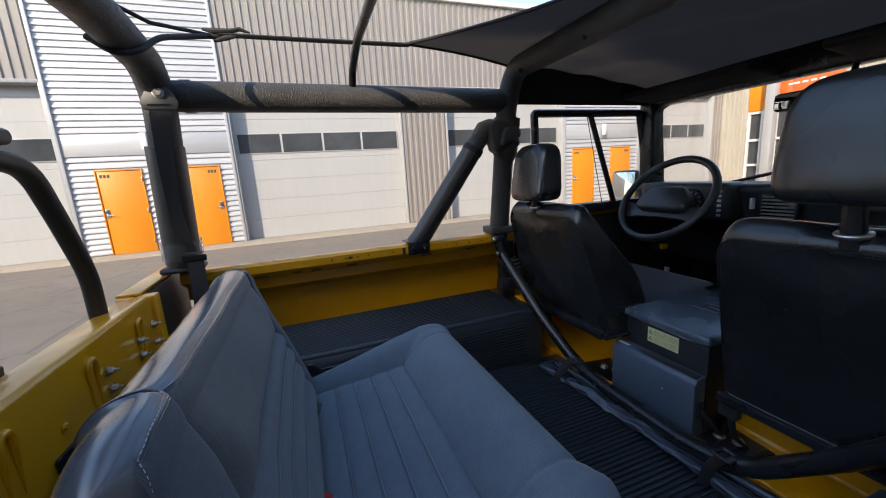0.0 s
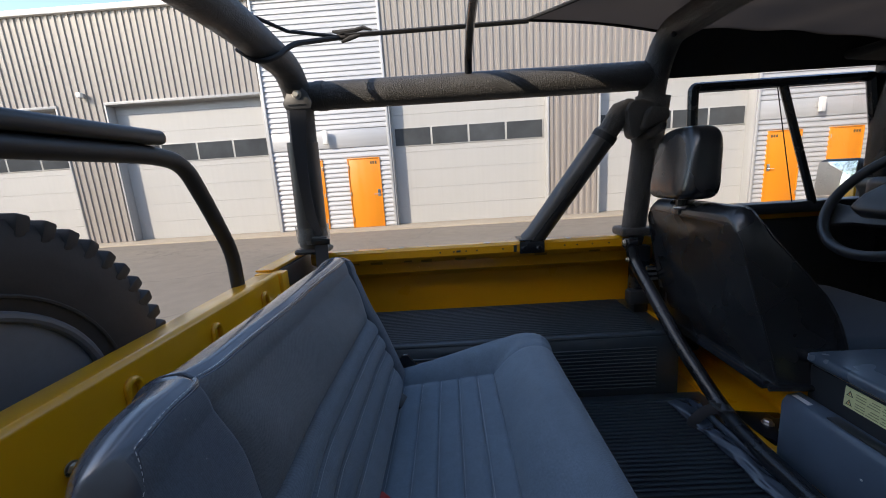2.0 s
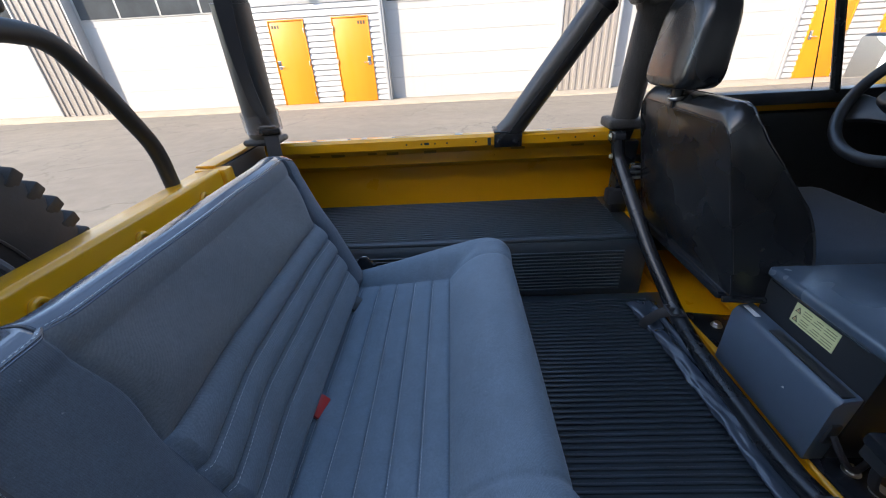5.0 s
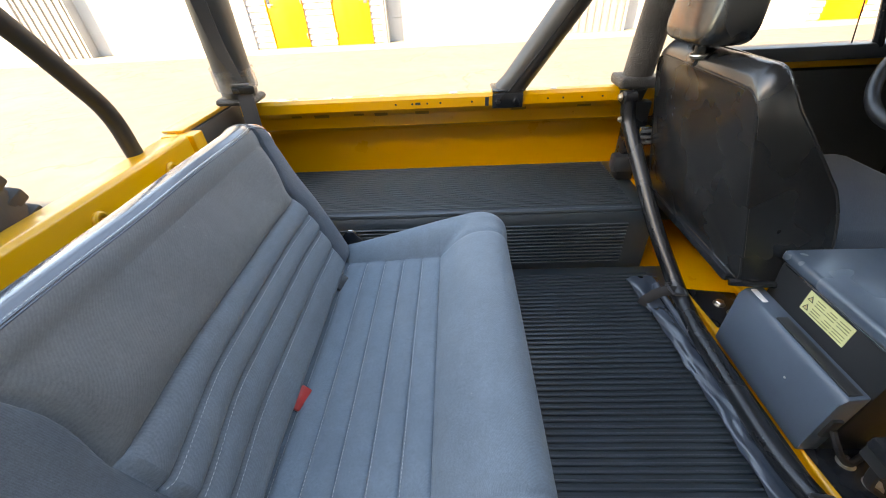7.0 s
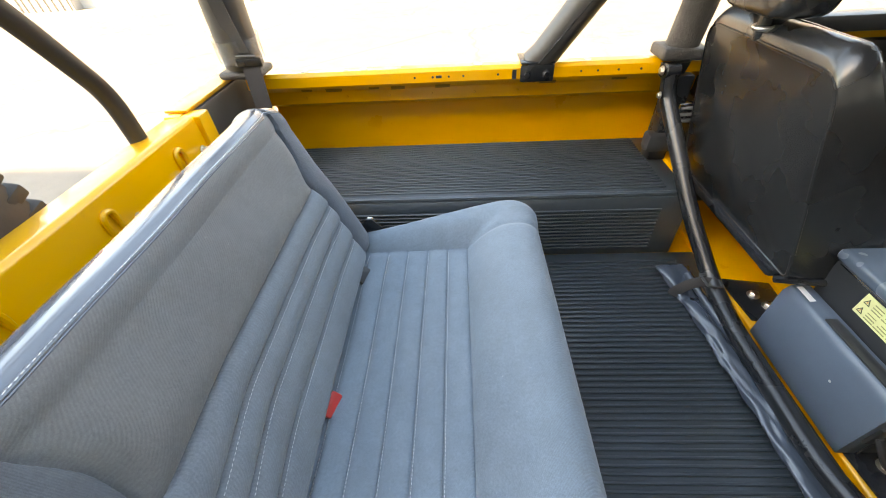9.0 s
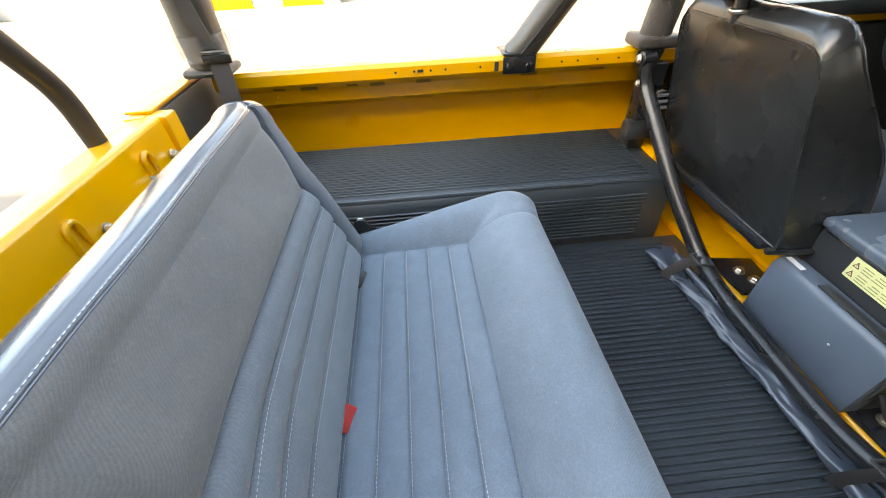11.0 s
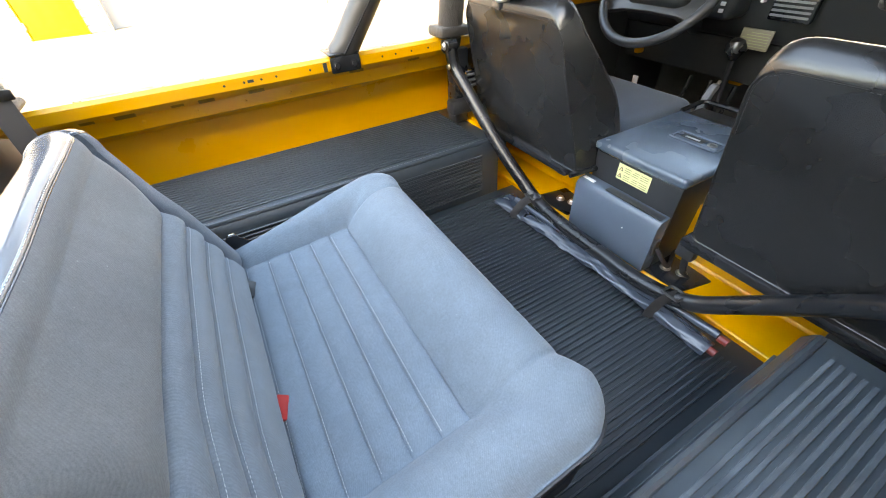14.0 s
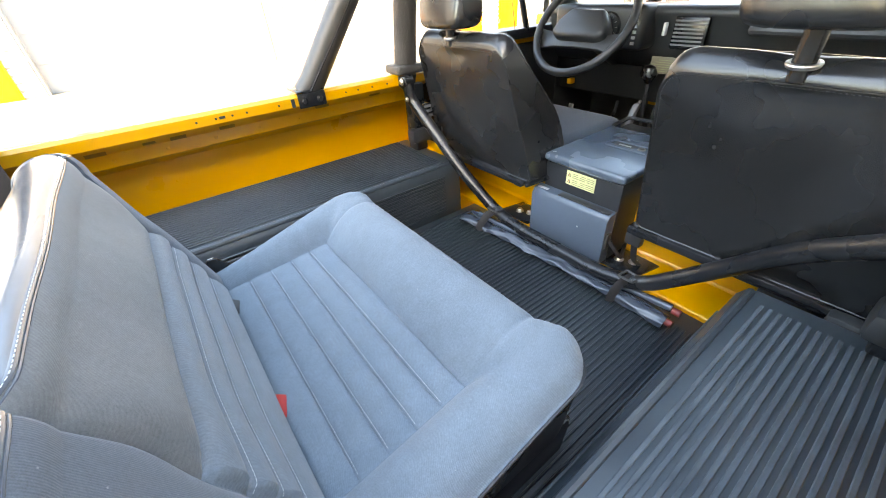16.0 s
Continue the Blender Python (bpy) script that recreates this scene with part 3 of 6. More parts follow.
# ---- the car's body ----
FL = 0.78
car = thing("off_road_vehicle", (0, 0, 0), "open-topped yellow off-road vehicle with its rear load tub open", "vehicle")
part("load_floor", box(-1.26, 0.09, -0.86, 0.86, 0.70, FL, 0.003), YELLOW, car, "yellow load floor")
for s in (1, -1):
    side = [(0.865, 0.52), (0.865, 1.08), (0.855, 1.15), (0.825, 1.21), (0.785, 1.247), (0.752, 1.264), (0.73, 1.27), (0.7, 1.2705), (0.689, 1.262), (0.687, 1.236), (0.694, 1.229), (0.742, 1.208), (0.746, 1.203), (0.747, 1.168), (0.753, 1.162), (0.806, 1.15), (0.822, 1.132), (0.824, 0.52)]
    p = part("side_panel", prism([(s * a, b) for a, b in side], "x", -1.215, 0.075), YELLOW, car, "yellow side panel with a folded top rail")
    for x, y, z, w, h in ((-0.98, 0.716, 1.219, 0.045, 0.02), (-0.86, 0.716, 1.219, 0.03, 0.012), (-0.79, 0.716, 1.219, 0.04, 0.02), (-0.66, 0.716, 1.219, 0.042, 0.02), (-0.36, 0.716, 1.219, 0.045, 0.018), (-0.16, 0.716, 1.219, 0.04, 0.012), (-1.06, 0.716, 1.219, 0.03, 0.012)):
        m = Matrix.Translation((x, s * y, z)) @ pose(0, 0, 0, s * 26)
        part("slot", box(-w / 2, w / 2, -0.001, 0.008, -h / 2, h / 2, 0.0, m=m) if s > 0 else box(-w / 2, w / 2, -0.008, 0.001, -h / 2, h / 2, 0.0, m=m), SLOT, p, "shaded slot in the rail")
    # Solid discs for the holes, their inner shade put in as black.
    for x, w in ((-0.64, 0.003), (-0.685, 0.0032), (-0.60, 0.0032), (-0.505, 0.0032), (-0.28, 0.003), (-0.235, 0.003), (-0.18, 0.003), (-0.12, 0.003), (-0.735, 0.0032)):
        part("rail_hole", lathe([(w, 0.0), (w, 0.0012)], (x, s * 0.688, 1.249), (0, -s, 0), 12), PLASTIC, p, "small dark hole")
    part("rail_hole", box(-0.676, -0.66, s * 0.6872 - 0.0008, s * 0.6872 + 0.0008, 1.246, 1.253, 0.0), PLASTIC, p, "oval dark hole")
    part("rail_hole", box(-0.466, -0.455, s * 0.6872 - 0.0008, s * 0.6872 + 0.0008, 1.235, 1.26, 0.0), PLASTIC, p)
    for k in range(9):
        part("rivet", lathe([(0.005, 0.0), (0.004, 0.002), (0.001, 0.003)], (-1.08 + k * 0.128, s * 0.747, 1.185), (0, -s, 0), 10), YELLOW, p)
    for x, w in ((-1.05, 0.010), (-0.93, 0.006), (-0.88, 0.011), (-0.78, 0.006), (-0.56, 0.013), (-0.43, 0.011), (-0.26, 0.01)):
        part("rail_dimple", lathe([(w, -0.001), (w, 0.0008), (w * 0.7, 0.0012), (w * 0.6, 0.0006)], (x, s * 0.715, 1.2706), (0, 0, 1), 14), GALV, p, "worn round fixing on the rail")
    # wheel boxes with their moulded rubber covers
    wb = [(0.458, FL), (0.464, 0.955), (0.476, 0.975), (0.495, 0.982), (0.823, 0.982), (0.823, FL)]
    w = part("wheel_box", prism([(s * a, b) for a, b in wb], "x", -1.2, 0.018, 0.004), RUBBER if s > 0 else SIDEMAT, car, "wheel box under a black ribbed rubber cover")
    for k in range(21):
        y = 0.512 + k * 0.0147
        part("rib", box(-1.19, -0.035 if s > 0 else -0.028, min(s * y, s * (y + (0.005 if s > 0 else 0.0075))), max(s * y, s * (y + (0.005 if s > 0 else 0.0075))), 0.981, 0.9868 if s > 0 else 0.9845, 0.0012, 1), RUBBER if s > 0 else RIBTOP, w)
    for k in range(12):
        z = 0.808 + k * 0.0122
        ya, yb = 0.4572 + (z - FL) * 0.035 - 0.0045, 0.466
        part("rib", box(-1.19, -0.055, min(s * ya, s * yb), max(s * ya, s * yb), z, z + 0.0045, 0.0012, 1), RUBBER, w)
    part("edge_moulding", tube([(-1.19, s * 0.486, 0.9805), (0.005, s * 0.486, 0.9805)], 0.0085, 8), RUBBER, w)
    # rear corner behind the bench
    c = part("rear_corner", box(-1.285, -1.246, min(s * 0.41, s * 0.865), max(s * 0.41, s * 0.865), 0.55, 1.274, 0.005), YELLOW, car, "yellow rear corner of the tub")
    part("corner_cap", box(-1.29, -1.236, min(s * 0.43, s * 0.868), max(s * 0.43, s * 0.868), 1.2745, 1.2815, 0.003), YELLOW, c)
    part("corner_jamb", box(-1.2455, -1.2, min(s * 0.411, s * 0.455), max(s * 0.411, s * 0.455), 0.8, 1.274, 0.005), YELLOW, c, "yellow corner jamb")
    part("corner_liner", box(-1.2455, -1.232, min(s * 0.458, s * 0.82), max(s * 0.458, s * 0.82), 0.985, 1.27, 0.006), SLEEVE, c, "dark liner in the rear corner")
mat = part("floor_mat", box(-1.2, 0.085, -0.455, 0.455, FL + 0.001, FL + 0.006, 0.002), FLOORMAT, car, "black ribbed rubber floor mat")
for k in range(58):
    y = -0.424 + k * 0.0147
    part("rib", box(-1.19, 0.02, y, y + 0.0055, FL + 0.005, FL + 0.0115, 0.0014, 1), RUBBER, mat)

# tailgate with its pressed dimples
gate = part("tailgate", prism([(-1.288, 0.62), (-1.288, 1.262), (-1.28, 1.271), (-1.218, 1.279), (-1.208, 1.272), (-1.205, 0.80), (-1.205, 0.62)], "y", -0.405, 0.405, 0.003), YELLOW, car, "yellow tailgate, closed")
for y in (-0.35, -0.132, 0.086, 0.304):
    arch = [(-1.2075, y - 0.012, 1.15), (-1.2065, y - 0.012, 1.19), (-1.2045, y - 0.012, 1.228)]
    arch += [(-1.2045, y - 0.012 * math.cos(math.pi * k / 8), 1.232 + 0.014 * math.sin(math.pi * k / 8)) for k in range(1, 8)]
    arch += [(-1.2045, y + 0.012, 1.228), (-1.2065, y + 0.012, 1.19), (-1.2075, y + 0.012, 1.15)]
    part("embossing", tube(arch, [0.0015, 0.0035] + [0.0058] * 9 + [0.0035, 0.0015], 10), YELLOW, gate)
for y, z in ((-0.245, 1.185), (0.135, 1.2), (0.135, 1.164), (0.292, 1.2), (0.29, 1.165), (0.38, 1.208), (0.38, 1.162)):
    part("stud", tube([(-1.205, y, z), (-1.186, y, z)], 0.004, 8), ZINC, gate)
    part("nut", bolt((-1.2055, y, z), (1, 0, 0), 0.0075, 0.008), ZINC, gate)
part("screw", bolt((-1.206, -0.02, 1.183), (1, 0, 0), 0.005, 0.003), YELLOW, gate)
plate = part("hinge_plate", box(-1.206, -1.199, -0.062, 0.055, 1.095, 1.152, 0.003), SATIN, gate, "black hinge plate")
for y in (-0.043, -0.003, 0.037):
    part("bolt", bolt((-1.199, y, 1.123), (1, 0, 0), 0.0085, 0.012), ZINC, plate)

# seat box ledge and riser
part("seat_box", prism([(0.09, 0.70), (0.09, 0.793), (0.095, 0.797), (0.225, 0.802), (0.232, 0.81), (0.235, 0.955), (0.245, 0.962), (0.72, 0.962), (0.72, 0.6), (0.3, 0.6)], "y", -0.86, 0.86, 0.002), YELLOW, car, "yellow seat box with a ledge and a riser")
for s in (1, -1):
    part("pillar_panel", box(0.02, 0.075, min(s * 0.60, s * 0.86), max(s * 0.60, s * 0.86), FL, 0.99, 0.004), YELLOW if s > 0 else PLASTIC, car, "panel ahead of the wheel box")
part("riser_cover", box(0.085, 0.23, -0.86, -0.485, 0.798, 0.965, 0.004), PLASTIC, car, "black cover over the seat box")
for y, w in ((0.245, 0.12), (-0.165, 0.12)):
    pl = part("anchor_plate", prism([(0.1, y - w / 2), (0.2, y - w / 2 - 0.02), (0.21, y + w / 2), (0.09, y + w / 2 + 0.02)], "z", 0.8, 0.806, 0.001), SATIN, car, "black anchor plate")
    for dx, dy in ((0.04, 0.018), (0.055, -0.02)):
        part("bolt", bolt((0.105 + dx, y + dy, 0.806), (0, 0, 1), 0.011, 0.009), ZINC, pl)
for y, z in ((0.36, 0.87), (0.3, 0.9), (-0.28, 0.87), (0.5, 0.88)):
    part("screw", bolt((0.233, y, z), (-1, 0, 0), 0.006, 0.004), ZINC, car)

# footwell, bulkhead, bonnet
part("footwell", box(0.725, 1.25, -0.8, 0.8, 0.5, 0.56), FELT, car, "dark footwell floor")
part("bulkhead", box(1.2, 1.26, -0.8, 0.8, 0.5, 1.4, 0.004), FELT, car, "dark bulkhead")
part("tunnel", prism([(-0.2, 0.56), (0.2, 0.56), (0.14, 0.86), (-0.14, 0.86)], "x", 0.725, 1.2, 0.02), PLASTIC, car, "black transmission tunnel")
part("trim_bracket", box(0.792, 0.824, 0.57, 0.594, 1.11, 1.135, 0.004), YELLOW, car, "yellow footwell bracket")
part("trim_bracket", box(0.885, 0.91, 0.193, 0.236, 1.058, 1.074, 0.004), YELLOW, car, "yellow footwell bracket")
for y in (0.28, 0.38, 0.47):
    part("pedal", box(0.98, 1.0, y - 0.03, y + 0.03, 0.72, 0.8, 0.006), SATIN, car)
    part("pedal_arm", tube([(1.0, y, 0.76), (1.06, y, 1.0)], 0.009, 8), SATIN, car)
part("paper_label", box(0.838, 0.843, 0.572, 0.597, 0.94, 1.012, 0.0), WHITEINK, car, "white paper label")
part("bonnet", box(1.26, 2.5, -0.6, 0.6, 1.05, 1.26, 0.04, 3), YELLOW, car, "yellow bonnet")
part("front_body", box(1.27, 2.45, -0.86, 0.86, 0.55, 1.06, 0.03, 3), YELLOW, car)
for s in (1, -1):
    part("sill_panel", box(0.08, 1.25, min(s * 0.8, s * 0.86), max(s * 0.8, s * 0.86), 0.5, 0.95, 0.01), YELLOW, car)

for s in (1, -1):
    part("door_post", box(0.07, 0.094, min(s * 0.655, s * 0.84), max(s * 0.655, s * 0.84), 0.965, 1.262, 0.004), SATIN, car, "black door post")
    part("kick_panel", box(0.845, 1.195, min(s * 0.70, s * 0.795), max(s * 0.70, s * 0.795), 0.5, 1.4, 0.006), PLASTIC, car, "dark kick panel")
    part("wing_panel", box(0.845, 1.262, min(s * 0.8, s * 0.86), max(s * 0.8, s * 0.86), 0.955, 1.39, 0.01), YELLOW, car, "yellow wing panel")

# doors with their frames and glass
for s in (1, -1):
    def ys(a, b):
        return min(s * a, s * b), max(s * a, s * b)

    d = part("front_door", box(0.095, 0.84, *ys(0.72, 0.78), 0.78, 1.335, 0.008), PLASTIC, car, "front door with black trim")
    part("door_trim", box(0.11, 0.84, *ys(0.69, 0.722), 0.8, 1.295, 0.012), PLASTIC, d, "black door card")
    part("door_waist", box(0.1, 0.84, *ys(0.688, 0.72), 1.300, 1.318, 0.003), YELLOW, d, "yellow door waist strip")
    part("door_waist", box(0.1, 0.84, *ys(0.66, 0.72), 1.322, 1.36, 0.006), PLASTIC, d, "black door capping")
    part("window_frame", tube([(0.148, s * 0.67, 1.35), (0.138, s * 0.67, 1.757), (0.715, s * 0.67, 1.757), (0.80, s * 0.67, 1.35)], 0.0165, 8, 0.01), SATIN, d, "black door window frame")
    part("quarter_pillar", tube([(0.432, s * 0.67, 1.745), (0.575, s * 0.67, 1.35)], 0.012, 8), SATIN, d, "black quarter-light pillar")
    pane = part("pane", prism([(0.57, 1.36), (0.44, 1.74), (0.71, 1.74), (0.785, 1.36)], "y", *ys(0.671, 0.674)), GLASS, d, "clear side glass")
    pane.visible_shadow = False
    part("glass_edge", tube([(0.415, s * 0.672, 1.742), (0.505, s * 0.672, 1.36)], 0.0016, 6), SATIN, d, "dark edge of the sliding glass")
    part("door_catch", box(0.3, 0.42, *ys(0.665, 0.69), 1.22, 1.26, 0.006), SATIN, d)
    mm = Matrix.Translation((0.955, s * 0.985, 1.385)) @ pose(0, 0, 0, 0, 3.4, s * 14.4)
    m = part("wing_mirror", box(0.0, 0.055, -0.078, 0.078, -0.11, 0.105, 0.024, 3, m=mm), PLASTIC, d, "black wing mirror")
    part("mirror_glass", sheet(lambda u, v: mm @ Vector((-0.0086 + ((0.132 * u - 0.066) ** 2 + (0.19 * v - 0.095) ** 2) / 2.8, 0.132 * u - 0.066, 0.19 * v - 0.097)), 12, 14, mm.to_3x3() @ Vector((0.0065, 0, 0))), MIRROR, m, "domed mirror glass")
    part("mirror_arm", tube([(0.84, s * 0.72, 1.33), (0.93, s * 0.84, 1.46), (1.01, s * 0.93, 1.46)], 0.011, 8, 0.04), SATIN, m)

# windscreen frame, dashboard
ws = part("windscreen_frame", box(0.735, 0.80, -0.68, 0.68, 1.772, 1.835, 0.012), SATIN, car, "black windscreen frame")
for s in (1, -1):
    part("windscreen_post", prism([(0.735, 1.40), (0.83, 1.40), (0.795, 1.80), (0.725, 1.80)], "y", min(s * 0.605, s * 0.68), max(s * 0.605, s * 0.68), 0.012, None, 3), SATIN, ws, "black windscreen post")
    part("corner_fillet", prism([(s * 0.615, 1.775), (s * 0.56, 1.775), (s * 0.6, 1.76), (s * 0.612, 1.72)], "x", 0.75, 0.79), SATIN, ws)
glass = part("windscreen_glass", prism([(0.80, 1.41), (0.803, 1.41), (0.772, 1.79), (0.769, 1.79)], "y", -0.62, 0.62), GLASS, ws, "clear windscreen")
glass.visible_shadow = False
for y in (0.33, -0.12):
    part("wiper", tube([(0.86, y, 1.425), (0.84, y - 0.2, 1.47)], 0.007, 6), SATIN, ws)
dash = part("dashboard", prism([(0.70, 1.405), (0.715, 1.43), (0.87, 1.43), (1.2, 1.40), (1.2, 1.2), (0.80, 1.22), (0.745, 1.30), (0.72, 1.38)], "y", -0.67, 0.67, 0.012), PLASTIC, car, "black dashboard")
part("binnacle", box(0.645, 0.76, 0.20, 0.585, 1.29, 1.437, 0.022, 3), PLASTIC, dash, "black instrument binnacle")
for y in (0.455, 0.335):
    part("gauge", lathe([(0.05, 0.0), (0.05, 0.006), (0.044, 0.006), (0.043, 0.002)], (0.645, y, 1.365), (-1, 0, 0.1), 24), SATIN, dash, "round gauge")
    part("gauge_face", lathe([(0.042, 0.0), (0.042, 0.0045)], (0.645, y, 1.365), (-1, 0, 0.1), 24), PLASTIC, dash)
    for k in range(9):
        w = radians(-30 + k * 30)
        part("gauge_mark", box(-0.001, 0.0008, -0.001, 0.001, 0.031, 0.039, m=Matrix.Translation((0.6395, y, 1.365)) @ pose(0, 0, 0, math.degrees(w) - 90)), WHITEINK, dash)
for k in range(6):
    part("warning_light", box(0.641, 0.646, 0.222, 0.236, 1.312 + k * 0.018, 1.322 + k * 0.018, 0.001), WHITEINK, dash)
vent = part("air_vent", box(0.70, 0.72, 0.015, 0.125, 1.30, 1.398, 0.006), SATIN, dash, "black slatted air vent")
for k in range(7):
    part("slat", box(0.694, 0.702, 0.022, 0.118, 1.312 + k * 0.012, 1.317 + k * 0.012), STEELGREY, vent)
part("vent_lever", box(0.69, 0.71, 0.145, 0.155, 1.34, 1.38, 0.003), WHITEINK, dash)
# Near-black block fills the open space below the dash, standing for its shade.
part("knee_panel", prism([(0.802, 1.218), (0.83, 1.086), (0.85, 1.08), (1.199, 1.08), (1.199, 1.198)], "y", -0.66, 0.66, 0.006), VISOR, dash, "dark block standing for the shade under the dashboard")
dp = part("data_plate", box(0.735, 0.742, 0.1, 0.19, 1.212, 1.268, 0.002), TANPLATE, dash, "tan data plate")
for k in range(6):
    part("text_bar", box(0.7343, 0.735, 0.106, 0.184 - 0.012 * (k % 3), 1.219 + k * 0.0075, 1.2208 + k * 0.0075), LABELINK, dp, "small dark text bar")
part("grab_handle", tube([(0.70, -0.12, 1.37), (0.66, -0.12, 1.37), (0.66, -0.55, 1.37), (0.70, -0.55, 1.37)], 0.014, 10, 0.03), PLASTIC, dash, "black grab handle")
part("steering_column", tube([(0.62, 0.385, 1.345), (0.95, 0.385, 1.18)], 0.04, 14), PLASTIC, dash)

# steering wheel
C, N = Vector((0.557, 0.385, 1.383)), Vector((-0.79, 0.0, 0.61)).normalized()
e1 = Vector((0, 1, 0))
e2 = N.cross(e1).normalized()
if e2.z < 0:
    e2 = -e2
part("steering_wheel", tube([C + (e1 * math.cos(a) + e2 * math.sin(a)) * 0.187 for a in (2 * math.pi * k / 48 for k in range(48))], 0.0145, 12, closed=True), PLASTIC, car, "black two-spoke steering wheel")
sw = car.children[-1]
basis = Matrix((e1, e2, N)).transposed().to_4x4()
hub = prism([(-0.115, -0.045), (-0.105, 0.005), (-0.07, 0.05), (0.07, 0.05), (0.105, 0.005), (0.115, -0.045), (0.08, -0.06), (-0.08, -0.06)], "z", -0.05, 0.018, 0.016, None, 3)
hub.transform(Matrix.Translation(C) @ basis)
part("hub", hub, PLASTIC, sw, "black padded wheel hub")
plate = prism([(-0.183, -0.016), (-0.1, -0.028), (0.1, -0.028), (0.183, -0.016), (0.178, -0.06), (0.155, -0.096), (0.1, -0.082), (0.0, -0.078), (-0.1, -0.082), (-0.155, -0.096), (-0.178, -0.06)], "z", -0.034, -0.014, 0.006, None, 2)
plate.transform(Matrix.Translation(C) @ basis)
part("spoke", plate, PLASTIC, sw, "wide flat double spoke")

# levers between the seats
lever = thing("gear_lever", (0.78, 0.2, 0.86), "black gear lever with a round knob", "lever")
part("shaft", tube([(0.78, 0.185, 0.85), (0.765, 0.19, 1.05), (0.74, 0.188, 1.19)], 0.008, 8, 0.04), WEBBING, lever)
part("knob", lathe([(0.011, -0.034), (0.018, -0.022), (0.031, -0.004), (0.031, 0.01), (0.022, 0.026), (0.005, 0.032)], (0.737, 0.187, 1.207), (-0.15, 0.05, 1), 20), BLACKVINYL, lever)
brake = thing("hand_brake", (0.6, 0.16, 0.964), "grey flat hand-brake lever", "lever")
part("lever_arm", prism([(0.585, 0.964), (0.615, 0.964), (0.65, 1.085), (0.669, 1.108), (0.66, 1.12), (0.641, 1.116), (0.625, 1.09)], "y", 0.152, 0.174, 0.005), STEELGREY, brake)
part("release_button", tube([(0.662, 0.163, 1.112), (0.674, 0.163, 1.124)], 0.0055, 10), ZINC, brake)

# sun visors and interior mirror hang from the windscreen's head
for y0, y1 in ((0.12, 0.62), (-0.62, -0.06)):
    v = thing("sun_visor", (0.72, (y0 + y1) / 2, 1.8), "black folded-up sun visor under the canopy", "visor", "sun visors")
    part("pad", box(0.56, 0.73, y0, y1, 1.785, 1.812, 0.012, 3, m=Matrix.Translation((0.72, 0, 1.8)) @ pose(0, 0, 0, 0, 6, 0) @ Matrix.Translation((-0.72, 0, -1.8))), VISOR, v)
    part("pivot", tube([(0.735, y1 - 0.04, 1.80), (0.70, y1 - 0.04, 1.80)], 0.007, 8), SATIN, v)
im = thing("rear_view_mirror", (0.73, 0.0, 1.70), "black rear-view mirror on the windscreen", "mirror")
part("housing", box(0.69, 0.72, -0.13, 0.115, 1.665, 1.722, 0.014, 3), PLASTIC, im)
part("mirror_glass", box(0.6865, 0.6895, -0.12, 0.105, 1.671, 1.716, 0.001), MIRROR, im)
part("stem", tube([(0.71, -0.06, 1.70), (0.75, -0.06, 1.775)], 0.008, 8), SATIN, im)

# ---- roll cage ----
cage = thing("roll_cage", (-0.6, 0, 1.27), "black gritty-coated tubular roll cage over the load tub", "roll cage")
rear_hoop = [(-1.19, 0.672, 1.285), (-1.16, 0.632, 1.80), (-1.152, 0.545, 1.872), (-1.148, 0.25, 1.895), (-1.148, -0.25, 1.895), (-1.152, -0.545, 1.872), (-1.16, -0.632, 1.80), (-1.19, -0.672, 1.285)]
part("rear_hoop", tube(rear_hoop, 0.043, 20, 0.075), GRIT, cage, "gritty black rear hoop")
front_hoop = [(-0.028, 0.705, 1.27), (-0.01, 0.635, 1.80), (0.0, 0.585, 1.905), (0.0, -0.585, 1.905), (-0.01, -0.635, 1.80), (-0.028, -0.705, 1.27)]
part("front_hoop", tube(front_hoop, 0.04, 20, 0.1), GRIT, cage, "gritty black front hoop")
